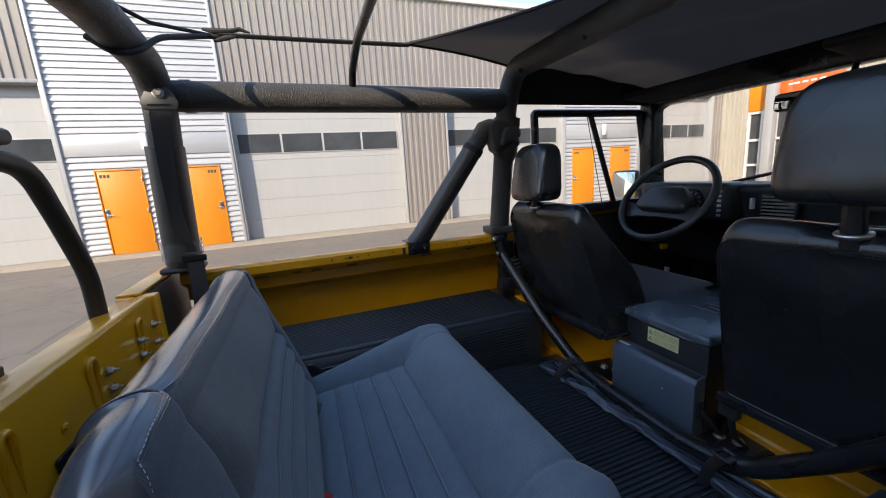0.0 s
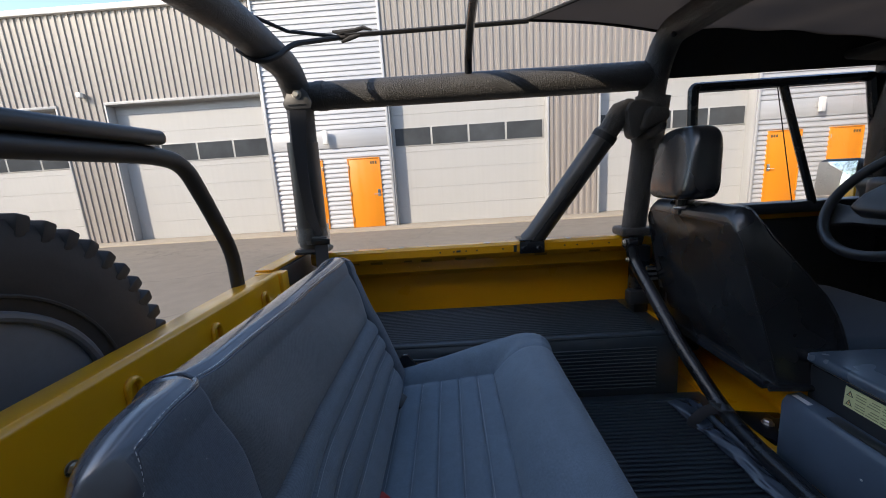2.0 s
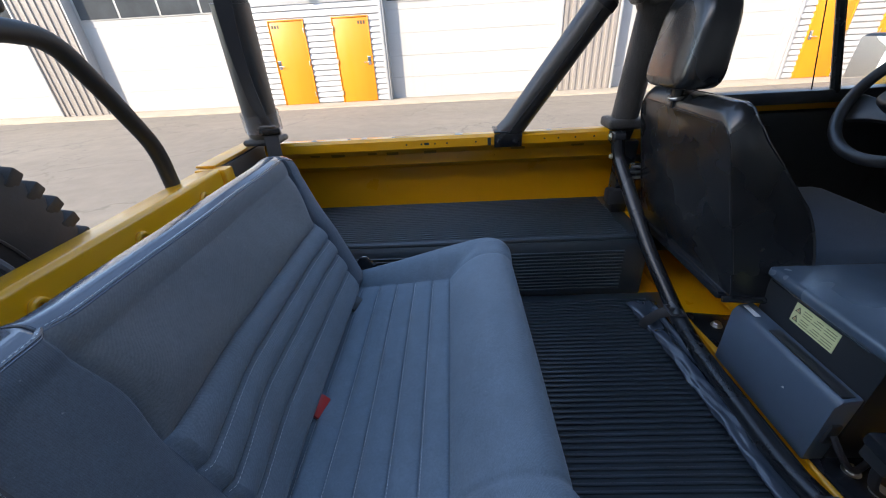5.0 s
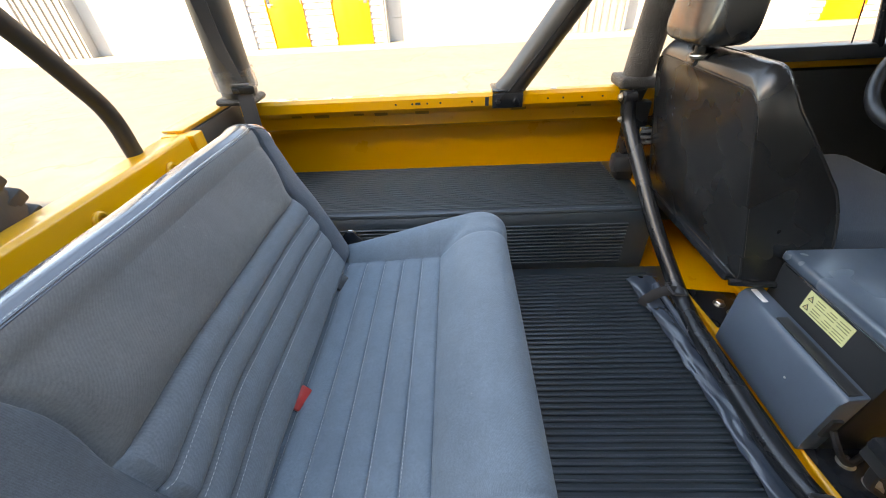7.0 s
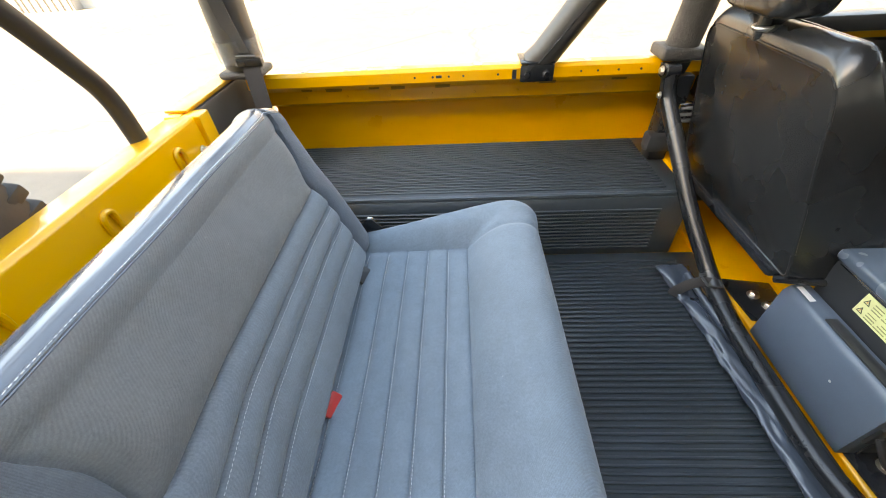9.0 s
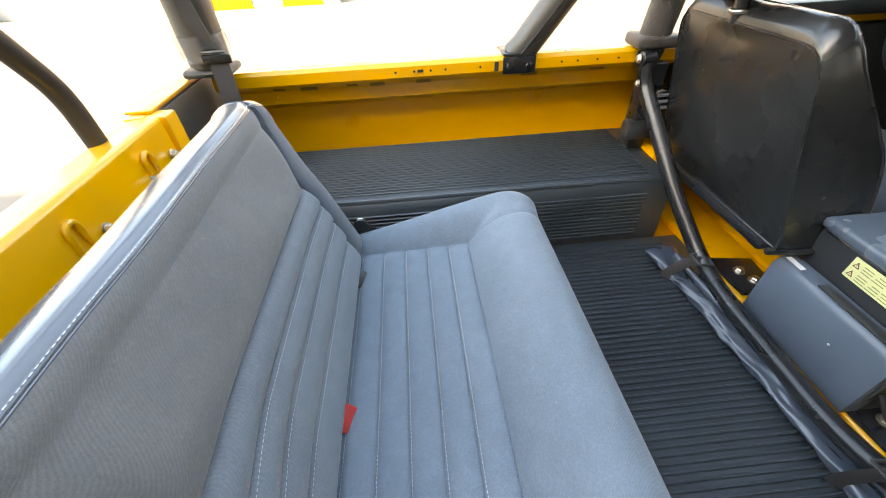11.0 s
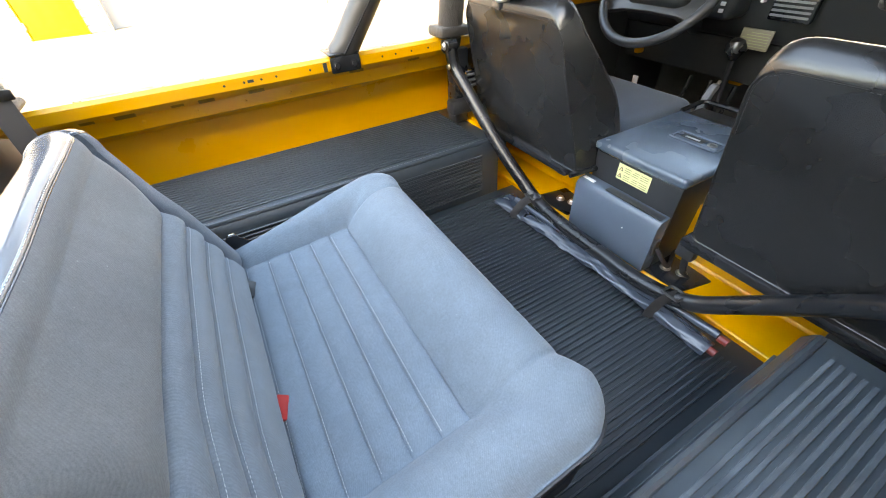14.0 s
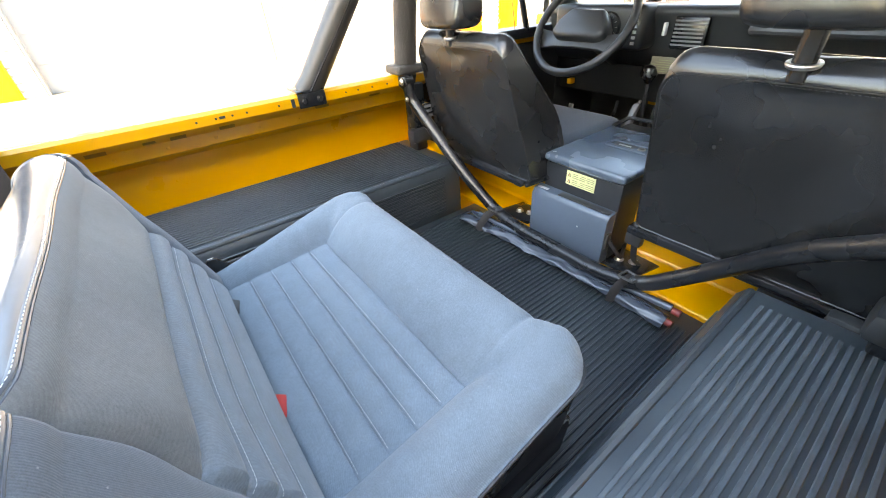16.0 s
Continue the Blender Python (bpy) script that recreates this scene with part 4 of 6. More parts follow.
for s in (1, -1):
    part("side_bar", tube([(-1.135, s * 0.636, 1.806), (-0.02, s * 0.64, 1.80)], 0.0445, 20), GRIT, cage, "gritty black side bar")
    part("collar", tube([(-1.1, s * 0.636, 1.806), (-1.075, s * 0.636, 1.806)], 0.047, 20), GRIT, cage)
    st = part("brace", tube([(-0.405, s * 0.722, 1.25), (-0.11, s * 0.642, 1.692), (-0.05, s * 0.636, 1.69)], 0.034, 18, 0.02), GRIT, cage, "slanting brace")
    part("brace_sleeve", tube([(-0.41, s * 0.722, 1.262), (-0.378, s * 0.7145, 1.291), (-0.15, s * 0.6525, 1.633)], [0.036, 0.0395, 0.039], 18), SLEEVE, st, "black zipped sleeve")
    part("sleeve_strap", tube([(-0.165, s * 0.6565, 1.61), (-0.153, s * 0.6535, 1.628)], 0.0408, 18), WEBBING, st)
    part("zip_flap", tube([(-0.398, s * 0.6795, 1.275), (-0.285, s * 0.6515, 1.43), (-0.171, s * 0.6205, 1.6)], [0.003, 0.002, 0.003], 6), WEBBING, st)
    # cast clamp: an elbow cap on the brace, a sloping block round the hoop, a proud boss and an eye below
    part("clamp", tube([(-0.024, s * 0.652, 1.585), (-0.021, s * 0.646, 1.6), (-0.012, s * 0.635, 1.735)], [0.044, 0.05, 0.052], 20), GRIT, st, "gritty cast clamp")
    part("clamp_block", prism([(-0.116, 1.69), (-0.101, 1.72), (-0.066, 1.725), (-0.001, 1.703), (0.014, 1.688), (0.014, 1.65), (-0.046, 1.632), (-0.084, 1.6), (-0.101, 1.612), (-0.108, 1.65)], "y", min(s * 0.586, s * 0.64), max(s * 0.586, s * 0.64), 0.012), GRIT, st, "gritty cast clamp block")
    part("clamp_lug", prism([(-0.062, 1.68), (-0.046, 1.697), (-0.004, 1.69), (0.006, 1.68), (0.006, 1.656), (-0.022, 1.65), (-0.046, 1.641), (-0.066, 1.624), (-0.076, 1.63)], "y", min(s * 0.562, s * 0.6), max(s * 0.562, s * 0.6), 0.008), GRIT, st, "gritty cast lug")
    part("clamp_ring", tube([(-0.127, s * 0.6465, 1.667), (-0.113, s * 0.643, 1.688), (-0.085, s * 0.638, 1.695), (-0.075, s * 0.637, 1.696)], [0.0365, 0.0395, 0.04, 0.037], 18), GRIT, st)
    part("clamp_eye", tube([(-0.045, s * 0.635, 1.6), (-0.03, s * 0.585, 1.618), (-0.012, s * 0.562, 1.636)], [0.018, 0.014, 0.013], 12), GRIT, st)
    part("clamp_bolt", bolt((-0.02, s * 0.552, 1.634), (0, -s, 0), 0.008, 0.006), SATIN, st)
    b = part("brace_foot", box(-0.445, -0.355, min(s * 0.678, s * 0.684), max(s * 0.678, s * 0.684), 1.228, 1.272, 0.003), SATIN, cage, "black bracket with two bolts")
    part("brace_foot_top", box(-0.445, -0.355, min(s * 0.68, s * 0.77), max(s * 0.68, s * 0.77), 1.2735, 1.279, 0.002), SATIN, cage)
    for x in (-0.428, -0.375):
        part("bolt", bolt((x, s * 0.678, 1.249), (0, -s, 0), 0.009), SATIN, b)
    for x, y in ((-1.19, 0.672), (-0.028, 0.705)):
        part("foot_plate", box(x - 0.058, x + 0.058, min(s * (y - 0.05), s * (y + 0.045)), max(s * (y - 0.05), s * (y + 0.045)), 1.2712 if x > -1 else 1.282, 1.302, 0.01, 3), GRIT, cage, "cast foot plate")
    part("post_sleeve", tube([(-1.188, s * 0.669, 1.31), (-1.169, s * 0.633, 1.665)], 0.05, 20), SLEEVE, cage, "zipped black sleeve on the rear post")
    part("post_sleeve_zip", tube([(-1.175, s * 0.592, 1.55), (-1.17, s * 0.586, 1.69)], 0.009, 6), WEBBING, cage)
    part("plastic_band", lathe([(0.0565, 0.0), (0.0575, 0.056), (0.0545, 0.056), (0.0535, 0.0)], (-1.1855, s * 0.666, 1.325), (0.03, -s * 0.095, 1.0), 28), CLEAR, cage, "clear plastic band")
    # belt hung from the post
    br = part("belt_bracket", prism([(-1.19, 1.775), (-1.172, 1.808), (-1.152, 1.826), (-1.132, 1.826), (-1.112, 1.806), (-1.098, 1.775), (-1.106, 1.757), (-1.182, 1.757)], "y", min(s * 0.563, s * 0.569), max(s * 0.563, s * 0.569), 0.002), GUNMETAL, cage, "gunmetal belt bracket")
    part("bracket_slot", box(-1.172, -1.116, min(s * 0.5615, s * 0.563), max(s * 0.5615, s * 0.563), 1.767, 1.772, 0.0), SATIN, br)
    part("bolt", bolt((-1.142, s * 0.563, 1.801), (0, -s, 0), 0.011, 0.009), ZINC, br)
    part("belt", sheet(lambda u, v: Vector((-1.172 + 0.056 * v * (1 - 0.45 * math.sin(u * 2.9)) - 0.012 * u, s * (0.5655 + 0.052 * u - 0.012 * math.sin(u * 3.1) + 0.016 * (v - 0.5) * math.sin(u * 4.4)), 1.77 - 0.42 * u)), 22, 4, (0, s * 0.0025, 0)), BELT, br, "charcoal belt webbing")
    part("lower_belt", sheet(lambda u, v: Vector((-1.165 + 0.045 * v, s * (0.61 - 0.02 * u), 1.335 - 0.2 * u)), 8, 2, (0, s * 0.003, 0)), BELT, br)
    part("buckle_bar", tube([(-1.168, s * 0.602, 1.345), (-1.117, s * 0.602, 1.345)], 0.0028, 8), GUNMETAL, br)
    part("belt_buckle", box(-1.175, -1.11, min(s * 0.604, s * 0.611), max(s * 0.604, s * 0.611), 1.318, 1.338, 0.003), SATIN, br)
    # post bracket behind the front seat
    pb = part("belt_reel_plate", box(-0.035, 0.018, min(s * 0.66, s * 0.72), max(s * 0.66, s * 0.72), 0.985, 1.235, 0.006), SATIN, cage, "black belt reel plate")
    part("belt_reel", box(-0.06, 0.03, min(s * 0.64, s * 0.69), max(s * 0.64, s * 0.69), 1.02, 1.075, 0.012), PLASTIC, pb)
    lt = part("door_latch", box(-0.008, 0.05, min(s * 0.638, s * 0.659), max(s * 0.638, s * 0.659), 1.11, 1.168, 0.004), CHROME, pb, "bright ribbed door latch")
    for k in range(3):
        part("latch_rib", box(-0.004, 0.046, min(s * 0.634, s * 0.638), max(s * 0.634, s * 0.638), 1.115 + k * 0.018, 1.124 + k * 0.018, 0.002), STEELGREY, lt)
    part("corner_bracket", prism([(-0.075, 1.265), (-0.075, 1.235), (-0.045, 1.205), (-0.015, 1.205), (0.0, 1.265)], "y", min(s * 0.675, s * 0.684), max(s * 0.675, s * 0.684), 0.002), SATIN, cage)

# bar that replaces the bulkhead
bar = thing("cross_bar", (0, 0, 0.84), "black tubular cross bar bent down to the load floor", "bar")
pts = [(-0.055, 0.655, 1.242), (-0.05, 0.645, 1.19), (-0.005, 0.42, 0.965), (0.03, 0.275, 0.845), (0.02, 0.16, 0.832), (0.012, -0.16, 0.832), (0.03, -0.275, 0.845), (0.045, -0.42, 0.98), (0.005, -0.52, 1.10), (-0.05, -0.645, 1.205), (-0.055, -0.655, 1.242)]
part("tube", tube(pts, 0.0205, 16, 0.06), SATIN, bar)
for s in (1, -1):
    part("eye_end", lathe([(0.014, -0.02), (0.02, -0.016), (0.02, 0.016), (0.014, 0.02)], (-0.055, s * 0.655, 1.25), (1, 0, 0), 14), SATIN, bar)
    part("bolt", bolt((-0.078, s * 0.655, 1.252), (-1, 0, 0), 0.009), ZINC, bar)
    part("bolt", bolt((-0.074, s * 0.635, 1.195), (-1, 0, 0), 0.007), ZINC, bar)

roll = thing("rolled_cover", (-0.02, 0, 0.79), "black rolled vinyl cover strapped along the cross bar", "cover")


def cloth_roll(u, v):
    """A flattened roll of vinyl: u along the bar, v round it."""
    y = 0.368 - 0.735 * u
    left = -0.029 - 0.037 * max(0.0, 1 - u / 0.45) ** 1.3 + 0.002 * math.sin(u * 11)
    right = 0.004 + 0.018 * u + 0.022 * max(0.0, 1 - u / 0.09)
    h = 0.0135 + 0.0012 * math.sin(u * 23 + 1) + 0.0008 * math.sin(u * 47)
    pinch = 0.7 * math.exp(-((u - 0.155) / 0.02) ** 2) + 0.35 * math.exp(-((u - 0.83) / 0.02) ** 2)
    h *= 1 - 0.5 * pinch
    left += 0.005 * pinch
    a = 2 * math.pi * v
    cx, rx = (left + right) / 2, (right - left) / 2
    crease = 0.0022 * math.sin(3 * a + 9 * u) + 0.0016 * math.sin(5 * a - 31 * u) * math.sin(u * 13) + 0.0012 * math.sin(7 * a + 53 * u)
    x = cx + (rx + crease) * math.cos(a)
    z = FL + 0.0125 + h + (h + crease) * math.sin(a) * (1.0 if math.sin(a) > 0 else 0.9)
    return Vector((x, y, max(z, FL + 0.0124)))


bm = sheet(cloth_roll, 90, 28)
bmesh.ops.remove_doubles(bm, verts=bm.verts, dist=0.0002)
bmesh.ops.holes_fill(bm, edges=[e for e in bm.edges if len(e.link_faces) == 1], sides=60)
part("roll", bm, ROLLVINYL, roll, "wrinkled black vinyl roll", smooth=70)
part("rod_sleeve", tube([(0.003 + 0.03 * k / 20, 0.33 - 0.69 * k / 20, FL + 0.04 - 0.004 * math.sin(k * 0.5)) for k in range(21)], [0.0105 + 0.0012 * math.sin(k * 1.7) for k in range(21)], 12), ROLLVINYL, roll, "vinyl-covered rod")
for y in (0.262, -0.243):
    e = -0.054 if y > 0 else -0.034
    ring = [(e, y + 0.012, 0.797), (e + 0.004, y + 0.012, 0.816), (-0.02, y + 0.005, 0.856), (0.02, y - 0.003, 0.862), (0.044, y - 0.006, 0.84), (0.04, y - 0.006, 0.805), (-0.01, y, 0.79)]
    part("strap", tube(ring, 0.013, 6, 0.02, closed=False, flat=0.16), WEBBING, roll, "black strap")
    part("strap_buckle", tube(rounded([(-0.005, y + 0.02, 0.868), (0.03, y + 0.016, 0.868), (0.033, y - 0.022, 0.864), (-0.002, y - 0.02, 0.866), (-0.005, y + 0.02, 0.868)], 0.006), 0.0035, 6), PLASTIC, roll, "black plastic buckle")
for dx, dz in ((-0.004, 0.026), (0.033, 0.037)):
    part("end_cap", tube([(dx, -0.362, FL + dz), (dx, -0.382, FL + dz)], 0.0095, 12), DARKRED, roll, "faded red end cap")

# soft-top bow, canopy and its strap
bow = thing("hood_bow", (-0.606, 0, 1.84), "thin black tubular hood bow across the tub", "hood bow")
part("tube", tube([(-0.606, 0.618, 1.84), (-0.606, 0.585, 1.88), (-0.606, 0.45, 1.925), (-0.606, 0.0, 1.945), (-0.606, -0.45, 1.925), (-0.606, -0.585, 1.88), (-0.606, -0.618, 1.84)], 0.0125, 12, 0.06), SATIN, bow)

top = thing("canopy", (0.3, 0, 1.93), "black canvas half canopy stretched over the front seats", "canopy")


def canopy(u, v):
    """Roof cloth: a hollow-edged tail behind the front hoop, then forward to the windscreen."""
    e = 2 * v - 1
    if u < 0.3:
        t = u / 0.3
        rear = Vector((-0.448 + 0.34 * (1 - abs(e) ** 1.6), 0.486 * e, 1.936 + 0.006 * (1 - e * e)))
        at_hoop = Vector((-0.01, 0.615 * e, 1.951 - 0.03 * abs(e) ** 6))
        p = rear.lerp(at_hoop, t)
        p.y -= 0.02 * math.sin(math.pi * t) * e ** 5
        p.z -= 0.006 * math.sin(math.pi * t) * (1 - e * e) + 0.0022 * math.sin(e * 26 + 4 * t) * t * (1 - e ** 4)
        return p
    t = (u - 0.3) / 0.7
    x = -0.01 + 0.80 * t
    z = 1.951 - 0.03 * abs(e) ** 6 - 0.088 * max(0.0, t - 0.08) ** 1.5 - 0.012 * math.sin(math.pi * t) * (1 - e * e)
    z += 0.008 * math.sin(x * 15 + e * 6) * math.sin(math.pi * t) * (1 - e ** 4)
    z += 0.014 * math.sin(e * 24 + 5 * t + 1.5 * math.sin(7 * e)) * math.exp(-4 * t) * (1 - e ** 4) + 0.003 * math.sin(9 * e + 22 * t) * math.sin(math.pi * t)
    return Vector((x, (0.615 + 0.02 * t) * e, z))


part("roof_cloth", sheet(canopy, 60, 90, (0, 0, 0.004)), CANVAS, top, "black canvas roof cloth")
for s in (1, -1):
    part("side_flap", sheet(lambda u, v: Vector((-0.01 + 0.80 * u, s * (0.611 + 0.02 * u + 0.041 * v), (1.93 - 0.088 * max(0.0, u - 0.08) ** 1.5) * (1 - v) + v * 1.79)), 20, 6, (0, s * 0.004, 0)), VISOR, top, "black canvas side flap")
    part("edge_binding", tube([canopy(0.3 * k / 8, 0.5 + 0.5 * s) for k in range(9)], 0.005, 8), WEBBING, top)
    part("corner_strap", tube([(-0.44, s * 0.486, 1.933), (-0.7, s * 0.525, 1.944), (-0.97, s * 0.565, 1.957)], 0.0115, 8, flat=0.5), WEBBING, top, "black tie-down strap")
    k = part("strap_knot", box(-1.0, -0.962, min(s * 0.558, s * 0.577), max(s * 0.558, s * 0.577), 1.946, 1.963, 0.007, 3), WEBBING, top, "knotted strap buckle")
    part("strap_tail", tube([(-1.01, s * 0.57, 1.972), (-0.985, s * 0.56, 1.965), (-0.94, s * 0.556, 1.966), (-0.915, s * 0.555, 1.972), (-0.89, s * 0.55, 1.962)], [0.004, 0.008, 0.0065, 0.006, 0.003], 8), WEBBING, k)
    part("strap_loop", tube([(-0.985, s * 0.565, 1.94), (-0.955, s * 0.557, 1.947), (-0.925, s * 0.553, 1.952)], [0.004, 0.0075, 0.004], 8), WEBBING, k)
    part("strap_leg", tube([(-0.99, s * 0.566, 1.955), (-1.10, s * 0.44, 1.935), (-1.15, s * 0.36, 1.945)], 0.005, 8), WEBBING, top)
    part("strap_leg", tube([(-0.99, s * 0.566, 1.953), (-1.085, s * 0.43, 1.90), (-1.112, s * 0.37, 1.85), (-1.15, s * 0.345, 1.835), (-1.198, s * 0.35, 1.87)], 0.007, 8, 0.03), WEBBING, top)
part("rear_binding", tube([canopy(0.0, k / 30) for k in range(31)], 0.005, 8), WEBBING, top)
part("front_flap", sheet(lambda u, v: Vector((0.782 + 0.02 * v, -0.635 + 1.27 * u, (canopy(1.0, u).z + 0.002) * (1 - v) + 1.80 * v)), 20, 4, (0.004, 0, 0)), VISOR, top, "black canvas front edge")
for y in (0.50, 0.18, -0.2, -0.5):
    part("stud", lathe([(0.008, 0.0), (0.006, 0.006), (0.001, 0.008)], (-0.03, y, 1.878), (-0.6, 0, -0.6), 12), SATIN, cage)

# ---- spare wheel and its carrier hoop ----


def wheel(centre, axis, name, label, group="", k_=1.0):
    """Tyre with blocks, rim with its centre; axis points outward."""
    w = thing(name, centre, label, "wheel", group)
    R, W = 0.388 * k_, 0.125 * k_
    prof = [(r * k_, h * W) for r, h in ((0.215, -0.8), (0.24, -0.92), (0.31, -1.0), (0.358, -0.97), (0.377, -0.87), (0.3815, -0.5), (0.3815, 0.5), (0.377, 0.87), (0.358, 0.97), (0.31, 1.0), (0.24, 0.92), (0.215, 0.8), (0.212, 0))]
    m = Matrix.Translation(centre) @ Vector(axis).to_track_quat("Z", "Y").to_matrix().to_4x4()
    bm = lathe(prof, centre, axis, 72)
    for k in range(54):
        a = 2 * math.pi * k / 54
        for side, off in ((1, 0.0), (-1, 0.5)):
            q = m @ Matrix.Rotation(a + off * 2 * math.pi / 54, 4, "Z")
            tilt = Matrix.Rotation(side * 0.22, 4, "X")
            box(0.345 * k_, R, -0.0145 * k_, 0.0145 * k_, min(side * 0.045, side * W * 1.0), max(side * 0.045, side * W * 1.0), 0.005, 2, q @ tilt, bm)
            box(0.36 * k_, R - 0.002, -0.012, 0.012, min(side * 0.004, side * 0.04), max(side * 0.004, side * 0.04), 0.004, 1, q @ Matrix.Rotation(0.05, 4, "Z"), bm)
    for r in (0.25,):
        tube([m @ Vector((r * k_ * math.cos(2 * math.pi * i / 64), r * k_ * math.sin(2 * math.pi * i / 64), W * (0.945 if r < 0.3 else 0.985))) for i in range(64)], 0.0035, 6, into=bm, closed=True)
    part("tyre", bm, TYRE, w, "black off-road tyre with chunky tread")
    rim = part("rim", lathe([(r * k_, h * W) for r, h in ((0.205, 0.85), (0.222, 0.86), (0.224, 0.8), (0.205, 0.72), (0.195, 0.3), (0.185, 0.1), (0.14, 0.02), (0.11, 0.2), (0.075, 0.25), (0.07, -0.5), (0.2, -0.6), (0.215, -0.82))], centre, axis, 48), STEELGREY, w, "grey steel rim")
    part("rim_lip", tube([m @ Vector((0.217 * k_ * math.cos(2 * math.pi * i / 56), 0.217 * k_ * math.sin(2 * math.pi * i / 56), W * 0.87)) for i in range(56)], 0.009, 10, closed=True), STEELGREY, rim, "rolled rim lip")
    for k in range(5):
        a = 2 * math.pi * k / 5
        part("wheel_nut", bolt(m @ Vector((0.083 * math.cos(a), 0.083 * math.sin(a), W * 0.235)), Vector(axis), 0.011, 0.014), ZINC, rim)
    return w


wheel((-1.45, -0.222, 1.185), (1, 0, 0), "spare_wheel", "black off-road spare tyre on a grey steel rim behind the tailgate", k_=0.9)
for x in (-0.62, 1.78):
    for s in (1, -1):
        wheel((x, s * 0.78, 0.39), (0, s, 0), "road_wheel", "black off-road tyre on a grey steel rim", "road wheels")
part("underbody", box(-1.25, 2.3, -0.6, 0.6, 0.45, 0.69, 0.01), SATIN, car)
hoop = thing("carrier_hoop", (-1.26, -0.25, 1.26), "black tubular carrier hoop above the tailgate with a flat pad", "carrier")
part("tube", tube([(-1.275, 0.308, 1.24), (-1.27, 0.298, 1.365), (-1.258, 0.213, 1.495), (-1.248, 0.142, 1.589), (-1.243, 0.05, 1.602), (-1.24, -0.54, 1.602), (-1.248, -0.64, 1.589), (-1.258, -0.715, 1.495), (-1.27, -0.80, 1.365), (-1.275, -0.81, 1.24)], 0.0175, 16, 0.045), DULLBLACK, hoop)
part("pad", box(-1.305, -1.215, -0.55, 0.07, 1.6185, 1.645, 0.011, 4), PLASTIC, hoop, "flat black pad")
part("arm", box(-1.37, -1.29, -0.33, -0.18, 0.9, 1.2, 0.01), SATIN, hoop)

# ---- rear bench ----
bench = thing("bench_seat", (-0.7, -0.03, FL), "two-place rear bench in blue-grey twill with fluted stitching", "seat")
YC = -0.03
SEAM = 0.73


def ease(a, b, v):
    """0 below a, 1 above b, smooth between."""
    t = max(0.0, min(1.0, (v - a) / (b - a)))
    return t * t * (3 - 2 * t)


def gathered(n, power=1.8):
    """n + 1 steps from 0 to 1 that crowd at both ends."""
    out = []
    for k in range(n + 1):
        t = k / n
        out.append(0.5 * (2 * t) ** power if t < 0.5 else 1 - 0.5 * (2 - 2 * t) ** power)
    return out


def seam_at(side, z):
    """Half-length of the cloth panel on one side of the middle, waisted above the flutes."""
    if side > 0:
        return 0.291 - 0.018 * math.exp(-((z - 1.2) / 0.045) ** 2)
    return 0.284 - 0.012 * math.exp(-((z - 1.245) / 0.05) ** 2)


def along(e, w, z=1.34):
    """y at e along the bench (-1 to 1), its ends w from the middle."""
    dist, ts, w = abs(e), seam_at(e, z), (w if e > 0 else w + 0.04)
    out = ts * dist / SEAM if dist < SEAM else ts + (dist - SEAM) / (1 - SEAM) * (w - ts)
    return YC + math.copysign(out, e)


def flute_lines(e):
    """Heights of the flutes' seams, from the lower edge up; they sag at the ends."""
    d = 0.024 * ease(0.3, 0.76, -e) + 0.007 * ease(0.35, 0.75, e)
    return 0.984 - 0.3 * d, 1.043 - 0.7 * d, 1.097 - 1.05 * d, 1.141 - d, 1.183 - 0.4 * d


def lean(z):
    return -0.842 - 0.33 * (z - 0.98)


def panel_face(e, z):
    """x of the backrest's front face at e along it."""
    dist = abs(e)
    lines = flute_lines(e)
    hem = ease(0.0, 0.035, SEAM - dist)
    if dist <= SEAM:
        if z < lines[4]:
            lo, hi = next((a, b) for a, b in zip(lines, lines[1:]) if z <= b + 1e-9)
            s = max(0.0, min(1.0, (z - lo) / (hi - lo)))
            puff = (1 - abs(2 * s - 1) ** 2.4) ** 0.62
            if lo == lines[0] and s < 0.5:
                puff = 1.0
            x = -0.009 + 0.0145 * puff * (0.35 + 0.65 * hem)
        else:
            t = z - lines[4]
            x = -0.009 + (0.016 * (1 - math.exp(-t / 0.011)) - 0.009 * ease(0.03, 0.15, t)) * ease(-0.004, 0.09, SEAM - dist)
            x += 0.003 * math.sin(e * 9 + z * 31) * ease(0.0, 0.05, t) * ease(0.0, 0.04, 0.14 - t)
        return lean(z) + x - 0.004 * (1 - hem) * (1 if z < 1.3 else 0.3)
    t = (dist - SEAM) / (1 - SEAM)
    swell = 0.016 * (1 - math.exp(-t / 0.12)) * (1 - 0.75 * ease(1.12, 1.30, z))
    return lean(z) - 0.009 + 0.006 * ease(1.15, 1.3, z) + swell


def crest_shape(angle, lift=0.0):
    """The rounded top edge from its front (0) over the ridge (90) to its back (180 degrees)."""
    c, s = math.cos(radians(angle)), math.sin(radians(angle))
    if angle <= 90:
        return -0.024 + (0.024 + lift) * c, (0.04 + lift) * s
    return -0.024 + 0.062 * c, -0.015 + (0.055 + lift) * s


